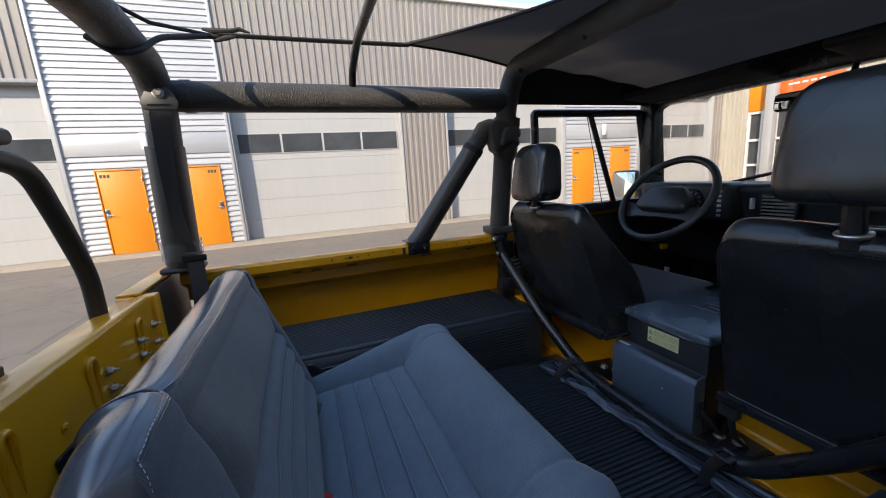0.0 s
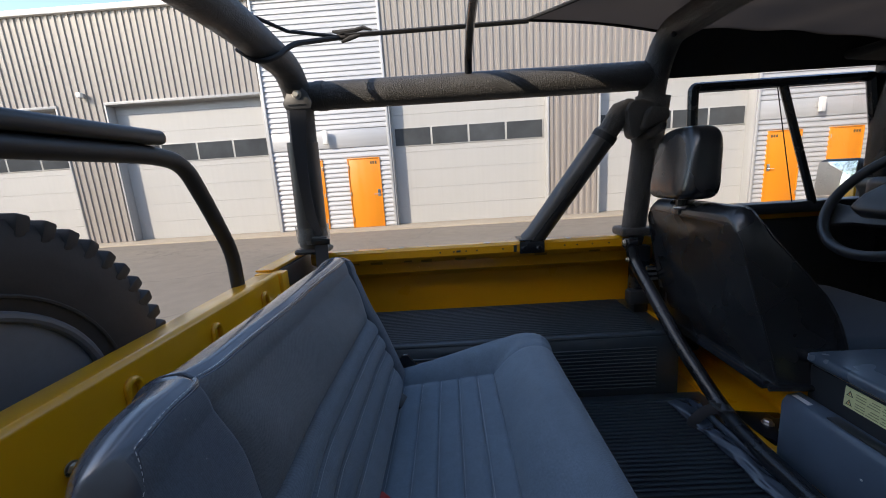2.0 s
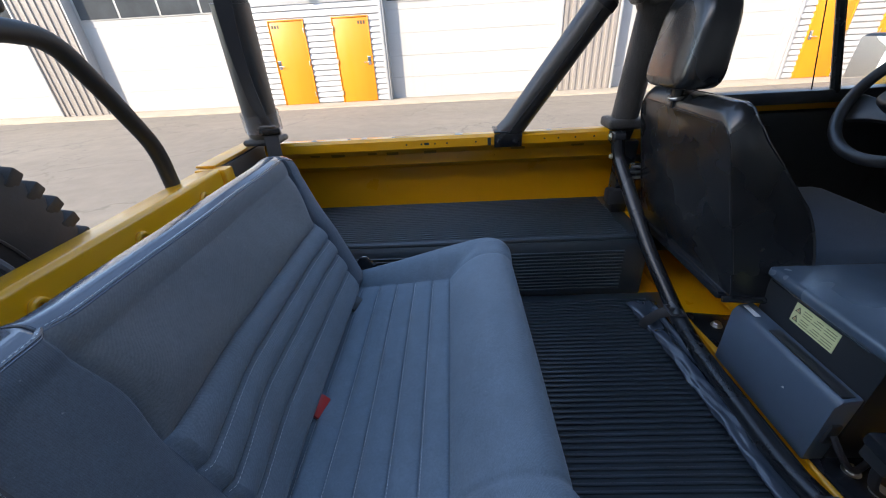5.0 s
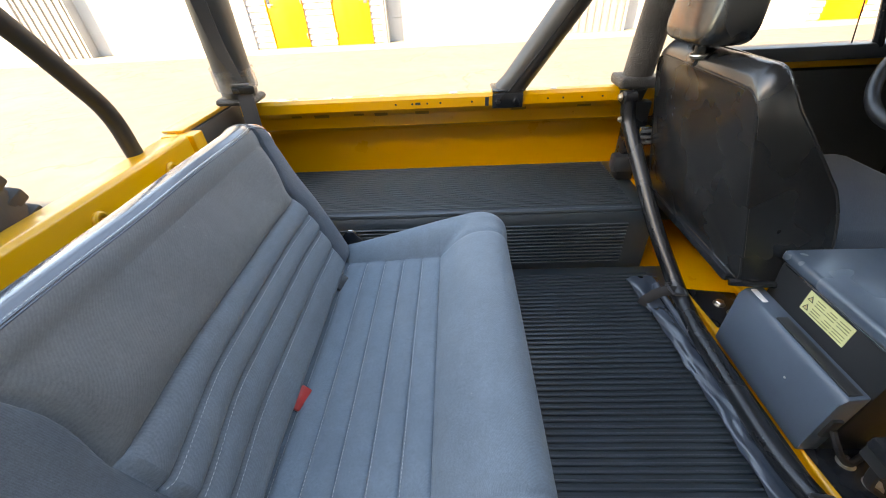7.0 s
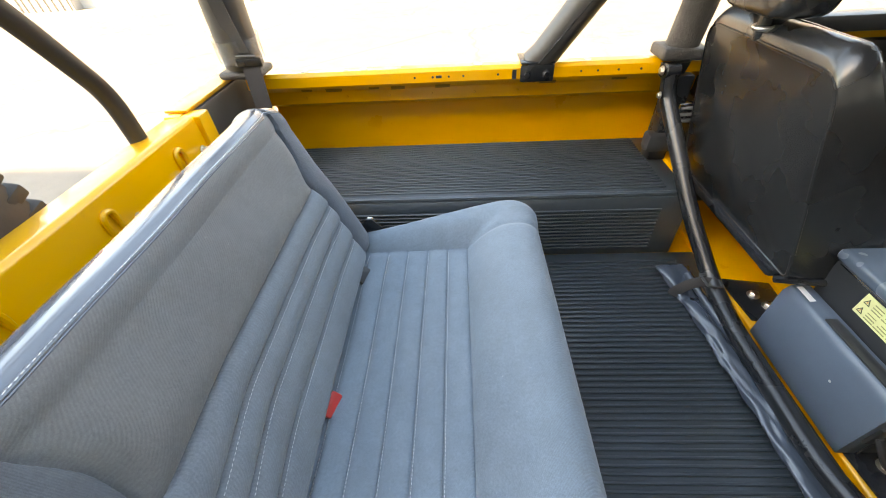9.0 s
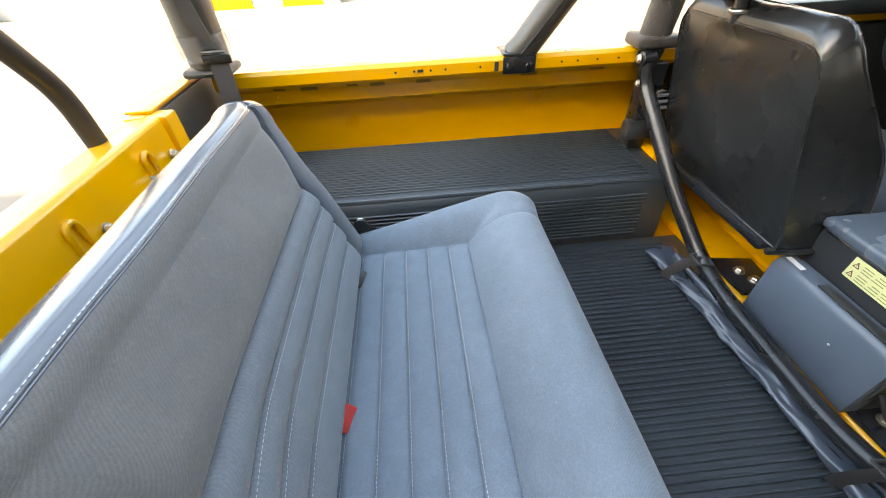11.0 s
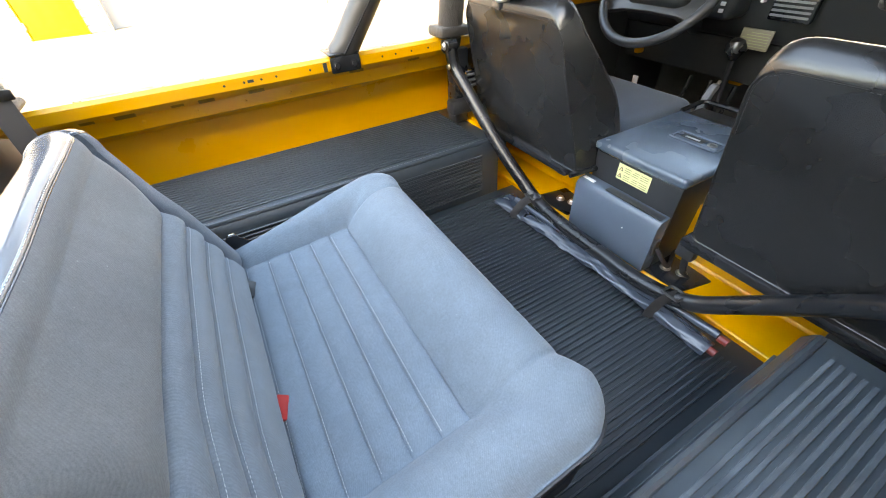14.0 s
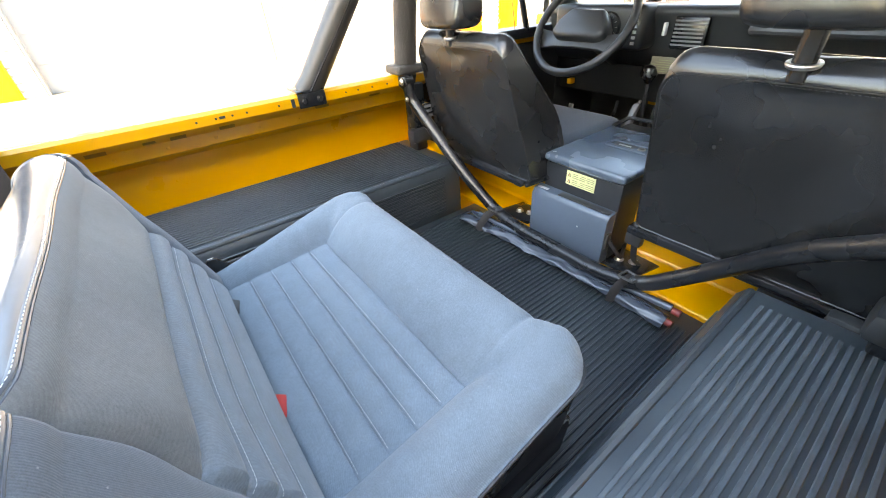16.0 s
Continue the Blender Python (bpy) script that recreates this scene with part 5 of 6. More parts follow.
def end_taper(e):
    """How far the backrest thins and drops towards its ends, more so at one end than at the other."""
    dist = abs(e)
    start, fall = (0.84, 0.6) if e > 0 else (0.91, 0.8)
    cap = math.sqrt(max(0.0, 1 - ((dist - start) / (1 - start)) ** 2)) if dist > start else 1.0
    if dist < fall:
        return cap, 0.0
    t = (dist - fall) / (1 - fall)
    return cap * (1 - 0.2 * t * t), (0.06 if e > 0 else 0.045) * (1 - math.sqrt(max(0.0, 1 - t * t)))


NCR, NB = 20, 10
half = [SEAM * t for t in gathered(30, 1.5)[15:]]
half = [(v - half[0]) * SEAM / (SEAM - half[0]) for v in half]
half = sorted(set([round(v, 5) for v in half] + [SEAM - 0.004, SEAM - 0.010, SEAM - 0.020, SEAM - 0.035, 0.1, 0.2, 0.3, 0.4, 0.5] + [SEAM + 0.006, SEAM + 0.014] + [SEAM + (1 - SEAM) * k / 22 for k in range(2, 23)]))
ys_ = [-v for v in reversed(half) if v > 0] + half
bm = bmesh.new()
rings = []
NF = NPAD = 0
for e in ys_:
    dist = abs(e)
    cap, drop = end_taper(e)
    ztop = 1.305 - drop
    lines = flute_lines(e)

    def station(z):
        w = 0.385 - 0.028 * min(1.0, max(0.0, (z - 1.0) / 0.32)) ** 1.3
        return along(e, w, z)

    prof = [(lean(0.95) - 0.075, 0.955), (lean(0.95) - 0.045, 0.951)]
    for k in range(1, 7):
        a = math.pi / 2 * k / 7
        z0 = lines[0] + 0.012
        prof.append((panel_face(e, z0) - 0.04 + 0.04 * math.sin(a), z0 - (z0 - 0.953) * math.cos(a)))
    stops = [lines[0] + 0.012] + list(lines[1:]) + [ztop]
    for i, (a, b) in enumerate(zip(stops, stops[1:])):
        for t in gathered(12 if i < 4 else 20, 1.9)[:-1]:
            z = a + (b - a) * t
            prof.append((panel_face(e, z), z))
    prof.append((panel_face(e, ztop), ztop))
    NF = len(prof) - 1
    NPAD = NF - 20
    xf = prof[-1][0]
    for k in range(1, NCR + 1):
        dx, dz = crest_shape(180.0 * k / NCR)
        prof.append((xf + dx, ztop + dz))
    for k in range(1, NB + 1):
        z = ztop - 0.015 - (ztop - 0.972) * k / NB
        prof.append((xf - 0.086 - 0.0065 * k + 0.33 * (ztop - z) * 0.75, z))
    ring = []
    for x, z in prof:
        mid = lean(z) - 0.048
        ring.append(bm.verts.new((mid + (x - mid) * max(cap, 0.02), station(z), z)))
    rings.append(ring)
n = len(rings[0])
for i in range(len(rings) - 1):
    e = (ys_[i] + ys_[i + 1]) / 2
    for k in range(n - 1):
        f = bm.faces.new((rings[i][k], rings[i][k + 1], rings[i + 1][k + 1], rings[i + 1][k]))
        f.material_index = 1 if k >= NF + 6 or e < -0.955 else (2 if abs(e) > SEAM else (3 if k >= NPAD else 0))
    bm.faces.new((rings[i][n - 1], rings[i][0], rings[i + 1][0], rings[i + 1][n - 1]))
bm.faces.new(rings[0][::-1])
bm.faces.new(rings[-1])
WINGCLOTH = mat_fabric("dark_ribbed_cloth", (0.105, 0.125, 0.15), (0.128, 0.152, 0.18), (0, 0, 90), 160.0, 0.84)
# Flutes' twill, toned halfway between the sky-lit cushion and the warm-lit panel.
BACKTWILL = mat_fabric("half_bounce_lit_twill", (0.162, 0.196, 0.231), (0.191, 0.232, 0.272))
backrest = part("backrest", bm, [BACKTWILL, SEATVINYL, WINGCLOTH, BOUNCELIT], bench, "fluted twill backrest with an upper panel tinted by bounced light and a vinyl top edge", smooth=60)


def back_line(row, reach=0.985, up=-0.0045):
    """A line just below one of the flutes' seams."""
    pts = []
    for k in range(81):
        e = SEAM * reach * (-1 + 2 * k / 80)
        z = flute_lines(e)[row] + up
        pts.append((panel_face(e, z) + 0.0008, along(e, 0.4, z), z))
    return pts


for row in (1, 2, 3):
    part("stitching", stitches(back_line(row), 0.0034, 0.0024, 0.0003), THREAD, backrest, "pale seam stitching")


def crest_point(e, angle, lift=0.0):
    """A point on the rounded top edge: e along the bench, angle up from the front."""
    dist = abs(e)
    cap, drop = end_taper(e)
    zt = 1.305 - drop
    y = along(e, 0.357, zt)
    dx, dz = crest_shape(angle, lift)
    z, x = zt + dz, panel_face(e, zt) + dx
    mid = lean(z) - 0.048
    return Vector((mid + (x - mid) * cap, y, z))


def crest_line(angle, lift=0.0, reach=0.73):
    return [crest_point(-reach + 2 * reach * k / 70, angle, lift) for k in range(71)]




def end_line(e, out):
    """Down the backrest's end from its top edge."""
    cap, drop = end_taper(e)
    pts = []
    for k in range(31):
        z = 1.305 - drop - 0.24 * k / 30
        mid = lean(z) - 0.048
        w = 0.385 - 0.028 * min(1.0, max(0.0, (z - 1.0) / 0.32)) ** 1.3
        pts.append(Vector((mid + (panel_face(e, z) + out - mid) * cap, along(e, w, z), z)))
    return pts


def hem_line(angle, lift, out):
    """Along the top edge, round the near end and down it."""
    pts = [crest_point(0.97 - 1.905 * k / 90, angle, lift) for k in range(91)]
    pts += [crest_point(-0.935 - 0.02 * k / 8, angle * (1 - k / 8), lift) for k in range(1, 8)]
    return pts + end_line(-0.957, out)


part("top_piping", tube(hem_line(50, -0.0006, 0.0004), 0.0014, 8), SEATVINYL, backrest, "blue-grey top piping")
part("top_hem", tube(crest_line(60, -0.0022, 0.93), 0.0042, 8, flat=0.55), SEATVINYL, backrest, "folded vinyl hem")
part("top_stitching", stitches(hem_line(57, 0.001, 0.0018), 0.0034, 0.0022, 0.00034), THREAD, backrest, "pale top stitching")
for s in (1, -1):
    part("cross_seam", tube([crest_point(s * SEAM, 56 + 6.8 * k, 0.0002) for k in range(17)], 0.0012, 8), PIPING, backrest, "dark cross seam")
    part("cross_fold", tube([crest_point(s * (SEAM - 0.012), 58 + 6.8 * k, -0.0008) for k in range(17)], 0.003, 8, flat=0.6), SEATVINYL, backrest, "folded vinyl seam")


# cushion
CX0, CX1, CW = -0.885, -0.44, 0.395
FLUTES = (-0.846, -0.794, -0.744, -0.695, -0.647, -0.601)
SEAMX = FLUTES[-1]


def seam_y(x, side):
    """Half-width of the fluted panel."""
    return (0.27 + 0.19 * max(0.0, SEAMX - x)) if side > 0 else 0.268


def cushion_z(x, y):
    a = abs(y - YC)
    sy = seam_y(x, y - YC)
    z = 0.962 + 0.205 * (x + 0.86)
    if a <= sy and x <= SEAMX:
        hem = ease(0.0, 0.03, sy - a)
        i = next((k for k in range(len(FLUTES) - 1) if x <= FLUTES[k + 1] + 1e-9), 0)
        lo, hi = (CX0, FLUTES[0]) if x < FLUTES[0] else (FLUTES[i], FLUTES[i + 1])
        s = max(0.0, min(1.0, (x - lo) / (hi - lo)))
        z += -0.007 + 0.009 * (1 - abs(2 * s - 1) ** 2.6) ** 0.6 * (0.3 + 0.7 * hem)
        z += 0.0022 * math.sin(y * 13 + x * 17) * hem
    else:
        front = max(0.0, (x - SEAMX) / (CX1 - SEAMX))
        side = max(0.0, a - sy)
        rise_f = 0.05 * math.sin(min(1.0, front / 0.55) * math.pi / 2) - 0.02 * max(0.0, front - 0.55)
        rise_s = (0.03 + 0.02 * ease(-0.86, -0.5, x)) * math.sin(min(1.0, side / 0.06) * math.pi / 2)
        z += -0.006 + max(rise_f, rise_s, 0.0)
        z += 0.006 * (1 - math.exp(-max(side, (x - SEAMX)) / 0.008))
        if x > SEAMX:
            z -= 0.004 * math.exp(-((a - sy - 0.004) / 0.006) ** 2) * ease(0.0, 0.02, x - SEAMX)
            z -= 0.004 * math.exp(-((x - SEAMX - 0.012) / 0.01) ** 2) * math.exp(-((a - sy + 0.02) / 0.03) ** 2)
    return z


XS = [CX0 + 0.039 * k / 5 for k in range(5)]
for a, b in zip(FLUTES, FLUTES[1:]):
    XS += [a + (b - a) * t for t in gathered(9, 1.9)[:-1]]
XS += [SEAMX + (CX1 - SEAMX) * t for t in (0, 0.006, 0.014, 0.025, 0.04, 0.06, 0.09)] + [SEAMX + (CX1 - SEAMX) * math.sin(math.pi / 2 * k / 34) for k in range(3, 35)]
VS = [0.7 * t for t in (0, 0.12, 0.24, 0.36, 0.48, 0.6, 0.7, 0.78, 0.85, 0.9, 0.94, 0.965, 0.982, 0.993, 1.0)]
VS += [0.7 + 0.3 * t for t in (0.015, 0.035, 0.06, 0.1, 0.15, 0.21, 0.28, 0.36, 0.44, 0.52, 0.6, 0.67, 0.74, 0.8, 0.85, 0.89, 0.925, 0.955, 0.975, 0.99, 1.0)]
VS = [-v for v in reversed(VS) if v > 0] + VS


def cushion_point(x, v, low=False):
    """The cushion seen from above has rounded corners, its end rolls stand a little proud; its sides roll down."""
    side, dist = (1 if v >= 0 else -1), abs(v)
    xc, vc, R = CX1 - 0.08, 0.8, 0.055
    ex, ev = max(0.0, (x - xc) / (CX1 - xc)), max(0.0, (dist - vc) / (1 - vc))
    corner = ex > 0 and ev > 0
    if corner:
        big, far = max(ex, ev), math.hypot(ex, ev)
        x, dist = xc + ex * big / far * (CX1 - xc), vc + ev * big / far * (1 - vc)
    sy = seam_y(x, side)
    a = sy * dist / 0.7 if dist <= 0.7 else sy + (CW - sy) * (dist - 0.7) / 0.3
    y = YC + side * a
    front = max(0.0, (x - (CX0 + CX1) / 2) / ((CX1 - CX0) / 2))
    px = x + front ** 2 * (0.016 if side < 0 else 0.003) * ease(0.7, 0.8, dist)
    if low:
        return Vector((px - 0.012 * front, YC + (y - YC) * 0.975, 0.925))
    if corner:
        share = (ex / far) ** 2
        edges = (((1 - big) * 0.08, 0.034 + 0.036 * share),)
    else:
        edges = ((CW - a if dist > 0.7 else R, 0.034), (CX1 - x, 0.07))
    drop = 0.0
    for d, most in edges + (((x - CX0) * 1.6, 0.07),):
        if d < R:
            drop += min(most, R * (1 - math.sqrt(max(0.0, 1 - (1 - d / R) ** 2))))
    return Vector((px, y, max(cushion_z(x, y) - min(drop, 0.075), 0.960)))


bm = bmesh.new()
grid = [[bm.verts.new(cushion_point(x, v)) for v in VS] for x in XS]
under = [[bm.verts.new(cushion_point(x, v, True)) for v in VS] for x in XS]
nx, nv = len(XS) - 1, len(VS) - 1
for i in range(nx):
    for j in range(nv):
        bm.faces.new((grid[i][j], grid[i + 1][j], grid[i + 1][j + 1], grid[i][j + 1])).material_index = 1 if j in (0, nv - 1) and XS[i] > -0.84 else 0
        bm.faces.new((under[i][j], under[i][j + 1], under[i + 1][j + 1], under[i + 1][j])).material_index = 1
    for j in (0, nv):
        bm.faces.new((grid[i][j], under[i][j], under[i + 1][j], grid[i + 1][j])).material_index = 1
for j in range(nv):
    for i in (0, nx):
        bm.faces.new((grid[i][j], grid[i][j + 1], under[i][j + 1], under[i][j]))
rim = {s: [g[j].co.copy() for g in grid[4:]] for s, j in ((-1, 0), (1, nv))}
cush = part("cushion", bm, [FABRIC, BLACKVINYL], bench, "fluted twill seat cushion", smooth=60)
for x in FLUTES[:-1]:
    row = []
    for k in range(61):
        y = YC + (-0.258 + (0.258 + seam_y(x, 1) - 0.006) * k / 60)
        row.append((x + 0.003, y, cushion_z(x + 0.003, y) + 0.0006))
    part("stitching", stitches(row, 0.0034, 0.0024, 0.0003), THREAD, cush, "pale seam stitching")
for s in (1, -1):
    part("edge_piping", tube([p + Vector((0, s * 0.001, 0.0005)) for p in rim[s]], 0.0023, 8), PIPING, cush, "dark edge piping")
part("skirt", prism([(-0.85, 0.84), (-0.85, 0.930), (-0.462, 0.930), (-0.475, 0.84)], "y", YC - 0.383, YC + 0.383, 0.012), BLACKVINYL, bench, "black vinyl skirt under the cushion")
part("seat_base", box(-0.86, -0.48, YC - 0.32, YC + 0.32, FL + 0.011, 0.85, 0.006), SATIN, bench, "black steel seat base")
part("back_frame", box(-0.965, -0.90, YC - 0.3, YC + 0.3, FL + 0.011, 0.953, 0.006), SATIN, bench, "black steel back frame")
part("latch_bolt", bolt((-0.505, YC + 0.402, 0.90), (0, 1, 0), 0.01), ZINC, bench)
part("latch_pin", tube([(-0.438, 0.10, 0.915), (-0.425, 0.10, 0.912)], 0.006, 8), ZINC, bench)
part("hinge_arm", prism([(-0.93, 0.93), (-0.855, 1.022), (-0.838, 1.022), (-0.79, 0.965), (-0.80, 0.93)], "y", 0.342, 0.35, 0.002), SATIN, bench, "black hinge arm")
part("hinge_bolt", bolt((-0.847, 0.35, 1.005), (0, 1, 0.3), 0.012, 0.012), ZINC, bench)
for y, colour in ((-0.108, RED), (0.2, PLASTIC)):
    b = thing("belt_buckle", (-0.85, y, 0.95), "red-buttoned seat belt buckle between cushion and backrest" if colour is RED else "black seat belt buckle between cushion and backrest", "buckle")
    m = Matrix.Translation((-0.845, y, 0.968)) @ pose(0, 0, 0, 8, 36, -14)
    part("housing", box(-0.012, 0.012, -0.023, 0.023, -0.055, 0.0, 0.004, m=m), PLASTIC, b)
    part("button", box(-0.0105, 0.0105, -0.021, 0.021, -0.002, 0.0075, 0.003, m=m), colour, b)
    part("stalk", tube([(-0.872, y + 0.004, 0.93), (-0.878, y + 0.01, 0.87)], 0.012, 8, flat=0.3), WEBBING, b)

# ---- front seats ----
SYC = 0.405
SEATCLOTH = mat_fabric("slate_seat_cloth", (0.036, 0.062, 0.098), (0.043, 0.074, 0.114))
seat = thing("car_seat", (0.2, SYC, 0.962), "black vinyl front seat with a headrest and grey cloth cushion", "seat", "front seats")


def seat_outline(half_low, half_high, low, high, r_low, r_high, mid_low, mid_high):
    """A tapered outline with rounded corners, from the lower inboard corner round over the top."""
    corners = [(-half_low + mid_low, low), (-half_high + mid_high, high), (half_high + mid_high, high), (half_low + mid_low, low)]
    radii = [r_low, r_high, r_high, r_low]
    out = []
    for k in range(4):
        b, a, c = Vector(corners[k]), Vector(corners[k - 1]), Vector(corners[(k + 1) % 4])
        r = radii[k]
        p, q = b + (a - b).normalized() * r, b + (c - b).normalized() * r
        for j in range(9):
            s = j / 8
            out.append(p * (1 - s) ** 2 + b * 2 * s * (1 - s) + q * s * s)
        nxt = c + (b - c).normalized() * radii[(k + 1) % 4]
        for j in range(1, 14):
            out.append(q.lerp(nxt, j / 14))
    return out


def seat_front(z):
    """How far forward the side gusset reaches at each height."""
    line = [(0.93, 0.10), (0.985, 0.115), (1.01, 0.165), (1.035, 0.188), (1.07, 0.196), (1.14, 0.18), (1.195, 0.155), (1.27, 0.095), (1.30, 0.072), (1.34, 0.038), (1.38, 0.014), (1.45, 0.01)]
    for (za, xa), (zb, xb_) in zip(line, line[1:]):
        if z <= zb:
            return xa + (xb_ - xa) * (z - za) / (zb - za)
    return 0.01


def seat_back_x(z):
    return -0.022 + (1.37 - z) * 0.205


back_ring = seat_outline(0.24, 0.203, 0.992, 1.372, 0.02, 0.05, -0.022, 0.014)
front_ring = seat_outline(0.25, 0.208, 0.985, 1.40, 0.03, 0.06, -0.022, 0.014)
bm = bmesh.new()
rings = []
cy, cz = 0.0, 1.19
for r in (0.08, 0.25, 0.42, 0.58, 0.72, 0.83, 0.91, 0.96, 0.985, 1.0):
    ring = []
    for p in back_ring:
        y, z = cy + (p.x - cy) * r, cz + (p.y - cz) * r
        wrinkle = 0.0035 * noise.noise(Vector((y * 9, z * 7, 3.1))) + 0.0022 * noise.noise(Vector((y * 22, z * 15, 8.4)))
        dent = 0.008 * math.exp(-((y - 0.01) / 0.06) ** 2 - ((z - 1.355) / 0.03) ** 2)
        x = seat_back_x(z) - 0.009 * (1 - r ** 3) + (wrinkle + dent) * min(1.0, (1.02 - r) / 0.15 + 0.15)
        ring.append(bm.verts.new((x, SYC + y, z)))
    rings.append(ring)
NBACK = len(rings) - 1
for s in (0.04, 0.12, 0.25, 0.42, 0.6, 0.78, 0.92, 1.0):
    ring = []
    for p, q in zip(back_ring, front_ring):
        y, z = p.x + (q.x - p.x) * s, p.y + (q.y - p.y) * s
        x = seat_back_x(p.y) * (1 - s) + (seat_front(q.y) + 0.012) * s
        over = ease(1.33, 1.37, p.y)
        z += 0.024 * math.sin(math.pi * min(1.0, 0.15 + 0.75 * s)) * over - 0.006 * over * math.exp(-((y - 0.01) / 0.05) ** 2) * math.sin(math.pi * s)
        y += math.copysign(0.006 * math.sin(math.pi * s) * (1 - over), y)
        ring.append(bm.verts.new((x, SYC + y, z + 0.001 * noise.noise(Vector((x * 20, y * 20, z * 20))))))
    rings.append(ring)
for r in (0.93, 0.8, 0.5, 0.1):
    rings.append([bm.verts.new((seat_front(1.19 + (q.y - 1.19) * r) - 0.03 * (1 - r) ** 0.5, SYC + q.x * r, 1.19 + (q.y - 1.19) * r)) for q in front_ring])
NR = len(back_ring)
for a, b in zip(rings, rings[1:]):
    for j in range(NR):
        bm.faces.new((a[j], a[(j + 1) % NR], b[(j + 1) % NR], b[j]))
bm.faces.new(rings[0][::-1])
bm.faces.new(rings[-1])
welt = [v.co + Vector((-0.0006, 0, 0)) for v in rings[NBACK]]
front_welt = [v.co.copy() for v in rings[NBACK + 8]]
sb = part("backrest", bm, BLACKVINYL, seat, "creased black vinyl backrest", smooth=50)
part("back_welt", tube(welt, 0.0019, 6, closed=True), BLACKVINYL, sb, "raised seam round the back panel")
part("front_welt", tube(front_welt, 0.0028, 6, closed=True), BLACKVINYL, sb, "piping along the seat's front edge")
part("seam_stitching", stitches([p + Vector((-0.001, 0, 0)) + Vector((0, math.copysign(0.006, SYC - p.y), -0.004 if p.z > 1.36 else 0)) for p in welt[4:56]], 0.004, 0.003, 0.00035), PLASTIC, sb, "dark seam stitching")
part("post", tube([(-0.012, SYC + 0.043, 1.37), (-0.014, SYC + 0.044, 1.46)], 0.0155, 14), SATIN, seat, "black headrest post")
part("post_collar", lathe([(0.0215, -0.008), (0.0235, -0.003), (0.0225, -0.001), (0.018, 0.0), (0.0165, -0.002)], (-0.012, SYC + 0.043, 1.398), (-0.15, 0, 1), 24), ZINC, seat, "bright post collar")
bm = bmesh.new()
bmesh.ops.create_cube(bm, size=1.0)
bmesh.ops.subdivide_edges(bm, edges=bm.edges[:], cuts=15, use_grid_fill=True)
for v in bm.verts:
    p = v.co * 2
    q = p / (abs(p.x) ** 6 + abs(p.y) ** 6 + abs(p.z) ** 6) ** (1 / 6)
    w = 0.104 - 0.012 * max(0.0, q.z) ** 3 - 0.004 * q.z - 0.006 * max(0.0, -q.x)
    depth = 0.044 - 0.007 * q.z - 0.006 * max(0.0, q.z) ** 4
    fold = 0.0008 * noise.noise(Vector((q.x * 3, q.y * 3, q.z * 2)))
    v.co = Vector((-0.01 + q.x * (depth + fold + 0.005 * (1 - q.y ** 4)) + 0.008 * q.z, SYC + 0.044 + q.y * (w + fold), 1.518 + q.z * (0.1 + fold) - 0.006 * max(0.0, q.z) * q.y * q.y))
part("headrest", bm, BLACKVINYL, seat, "padded black vinyl headrest", smooth=80)
part("seat_cushion", box(0.10, 0.62, SYC - 0.235, SYC + 0.235, 0.975, 1.075, 0.045, 4), SEATCLOTH, seat, "dark blue-grey cloth seat cushion")
part("runner", box(0.05, 0.6, SYC - 0.22, SYC - 0.19, 0.963, 0.985, 0.003), SATIN, seat)
part("runner", box(0.05, 0.6, SYC + 0.19, SYC + 0.22, 0.963, 0.985, 0.003), SATIN, seat)
part("seat_frame", box(0.045, 0.12, SYC - 0.228, SYC + 0.235, 0.967, 0.99, 0.006), SATIN, seat, "black seat frame")
part("recliner_arm", tube([(0.04, SYC - 0.25, 0.985), (0.16, SYC - 0.285, 1.0)], 0.008, 8), SATIN, seat)
other_seat = copy_thing(seat, pose(0.2, -0.425, 0.962))
for o in other_seat.children:
    # its headrest stands nearer the seat's middle and a notch higher
    if o.name.startswith(("headrest", "post")):
        o.location.y -= 0.028
        o.location.z += 0.03 if o.name.startswith("headrest") else 0.006

# ---- locker between the seats, control box, label ----
locker = thing("cubby_locker", (0.29, 0.01, 0.8), "black steel-edged cubby locker with a padded lid between the seats", "locker")
part("body", prism([(0.12, 0.803), (0.117, 1.052), (0.47, 1.052), (0.47, 0.963), (0.24, 0.963), (0.236, 0.803)], "y", -0.122, 0.142, 0.004), LOCKER, locker, "black locker body")
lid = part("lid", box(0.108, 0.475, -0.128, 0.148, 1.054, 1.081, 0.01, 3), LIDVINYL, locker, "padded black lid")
part("trim_strip", box(0.1058, 0.1084, -0.095, 0.125, 1.0555, 1.0588, 0.0008), CHROME, locker, "worn bright trim line")
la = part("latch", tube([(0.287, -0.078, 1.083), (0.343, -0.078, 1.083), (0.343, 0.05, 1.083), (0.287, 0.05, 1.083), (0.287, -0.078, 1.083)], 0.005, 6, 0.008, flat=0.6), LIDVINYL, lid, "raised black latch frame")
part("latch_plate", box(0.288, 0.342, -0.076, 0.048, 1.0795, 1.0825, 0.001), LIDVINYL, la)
part("latch_recess", box(0.303, 0.33, -0.032, 0.032, 1.0826, 1.0832, 0.0), WEBBING, la, "dark finger slot")
part("latch_bar", box(0.31, 0.317, -0.02, 0.02, 1.0833, 1.085, 0.0006), ZINC, la)
part("latch_lock", lathe([(0.0125, 0.0), (0.0125, 0.0025), (0.0095, 0.0032), (0.008, 0.001)], (0.316, -0.053, 1.0825), (0, 0, 1), 18), GUNMETAL, la, "round lock barrel")
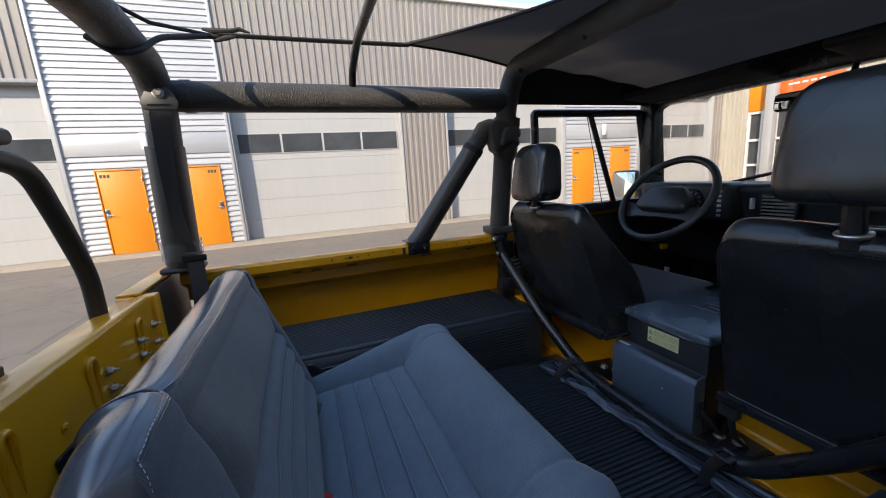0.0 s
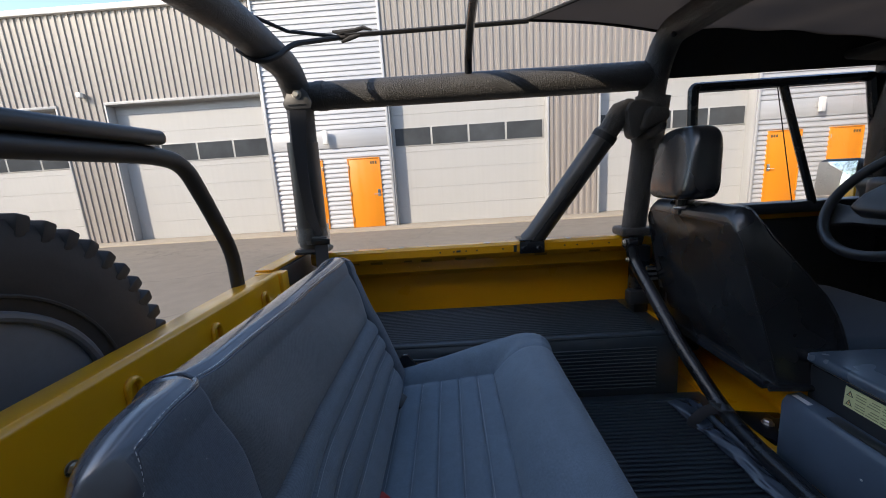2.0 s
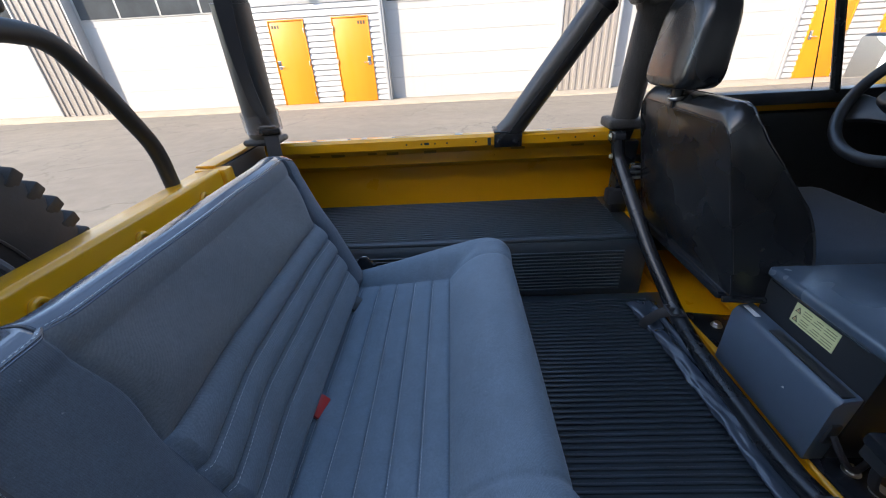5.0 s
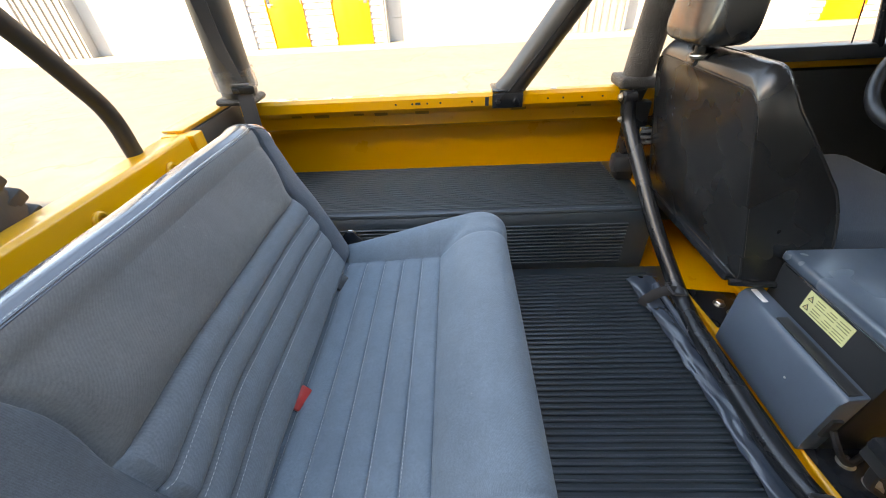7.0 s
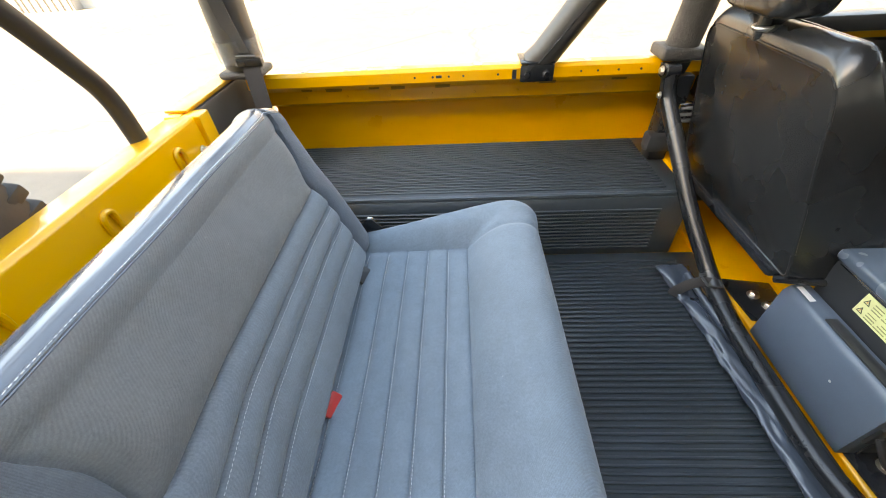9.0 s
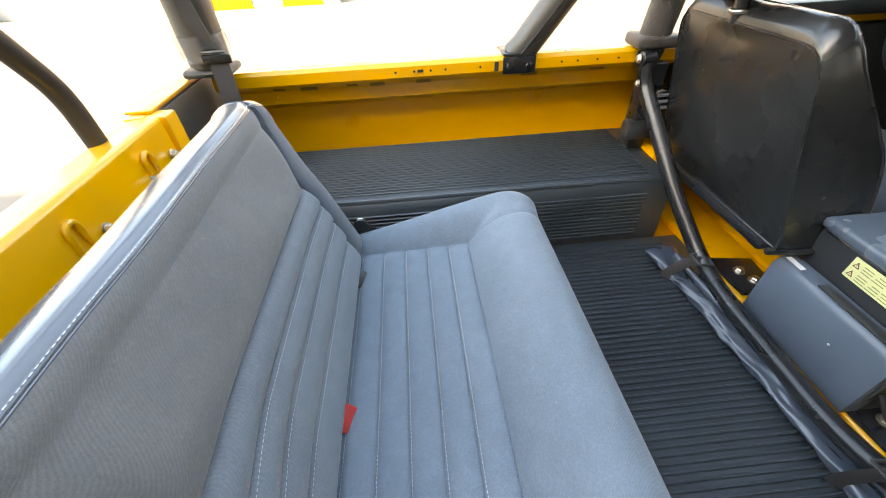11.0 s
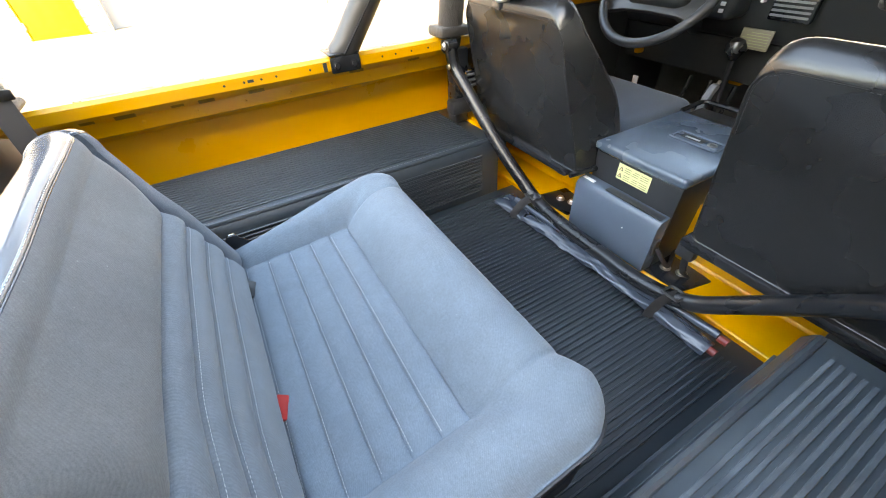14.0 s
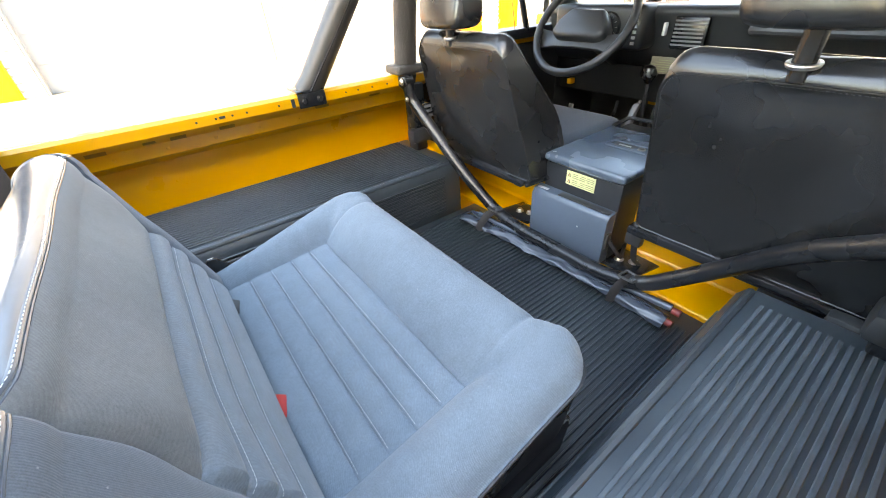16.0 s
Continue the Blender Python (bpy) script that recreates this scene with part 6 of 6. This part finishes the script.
part("lock_hole", lathe([(0.007, 0.0), (0.007, 0.001)], (0.316, -0.053, 1.0836), (0, 0, 1), 14), WEBBING, la)
part("rear_tray", box(0.478, 0.60, -0.13, 0.15, 0.965, 1.06, 0.006), PLASTIC, locker)
part("tray_rim", tube([(0.49, 0.15, 1.075), (0.60, 0.15, 1.08), (0.60, -0.13, 1.08), (0.49, -0.13, 1.075)], 0.007, 8, 0.02), SATIN, locker)
lb = part("warning_label", box(0.1157, 0.1171, -0.039, 0.061, 1.0, 1.0445, 0.0), LABEL, locker, "pale yellow warning label")
for k in range(6):
    z = 1.0045 + k * 0.0058 + (0.003 if k > 2 else 0.0)
    for a, b in ((-0.034, -0.008 - 0.003 * (k % 2)), (-0.005, 0.018 - 0.004 * (k % 3)), (0.02, 0.039)):
        part("text_bar", box(0.1151, 0.1156, a, b, z, z + 0.0017), LABELINK, lb, "small dark text bar")
for z in (1.006, 1.026):
    part("warning_mark", prism([(0.044, z), (0.057, z), (0.0505, z + 0.0125)], "x", 0.1151, 0.1156), INK, lb, "dark warning triangle")
    part("warning_field", prism([(0.0468, z + 0.0018), (0.0542, z + 0.0018), (0.0505, z + 0.009)], "x", 0.1148, 0.1151), LABEL, lb)
    part("warning_stroke", box(0.1145, 0.1148, 0.0499, 0.0511, z + 0.0028, z + 0.007), SIGNRED, lb)
ctl = thing("control_box", (0.1, 0.015, 0.8), "slim dark grey metal control box before the locker", "box")
GREYBOX = worn("dark_grey_box_paint", (0.085, 0.118, 0.158), 0.31, rough_var=0.03, vary=0.1, fine=600, bump=0.08, depth=0.0003)
part("body", prism([(0.075, 0.803), (0.072, 0.952), (0.082, 0.968), (0.115, 0.973), (0.115, 0.803)], "y", -0.122, 0.154, 0.003), GREYBOX, ctl)
part("top_badge", box(0.087, 0.099, 0.105, 0.145, 0.9695, 0.9712, 0.0005), WHITEINK, ctl, "white print bar")
part("top_panel", box(0.084, 0.107, -0.115, 0.06, 0.9688, 0.9728, 0.001), PLASTIC, ctl, "glossy dark top panel")
part("socket", box(0.084, 0.104, -0.128, -0.121, 0.86, 0.91, 0.003), PLASTIC, ctl)
part("screw", lathe([(0.003, 0), (0.002, 0.0015)], (0.0735, -0.03, 0.9), (-1, 0, 0), 10), ZINC, ctl)
part("cable", tube([(0.095, -0.128, 0.885), (0.1, -0.15, 0.86), (0.13, -0.16, 0.82), (0.22, -0.12, 0.815)], 0.006, 8, 0.03), WEBBING, ctl)
for y in (-0.20,):
    belt = thing("front_belt_stalk", (0.17, y, 0.80), "black belt stalk bolted beside the locker", "belt")
    part("stalk", tube([(0.16, y, 0.807), (0.10, y - 0.005, 0.86), (0.09, y, 0.93)], 0.009, 8, 0.03, flat=0.5), WEBBING, belt)
    part("buckle", box(0.075, 0.1, y - 0.022, y + 0.022, 0.915, 0.965, 0.005), PLASTIC, belt)
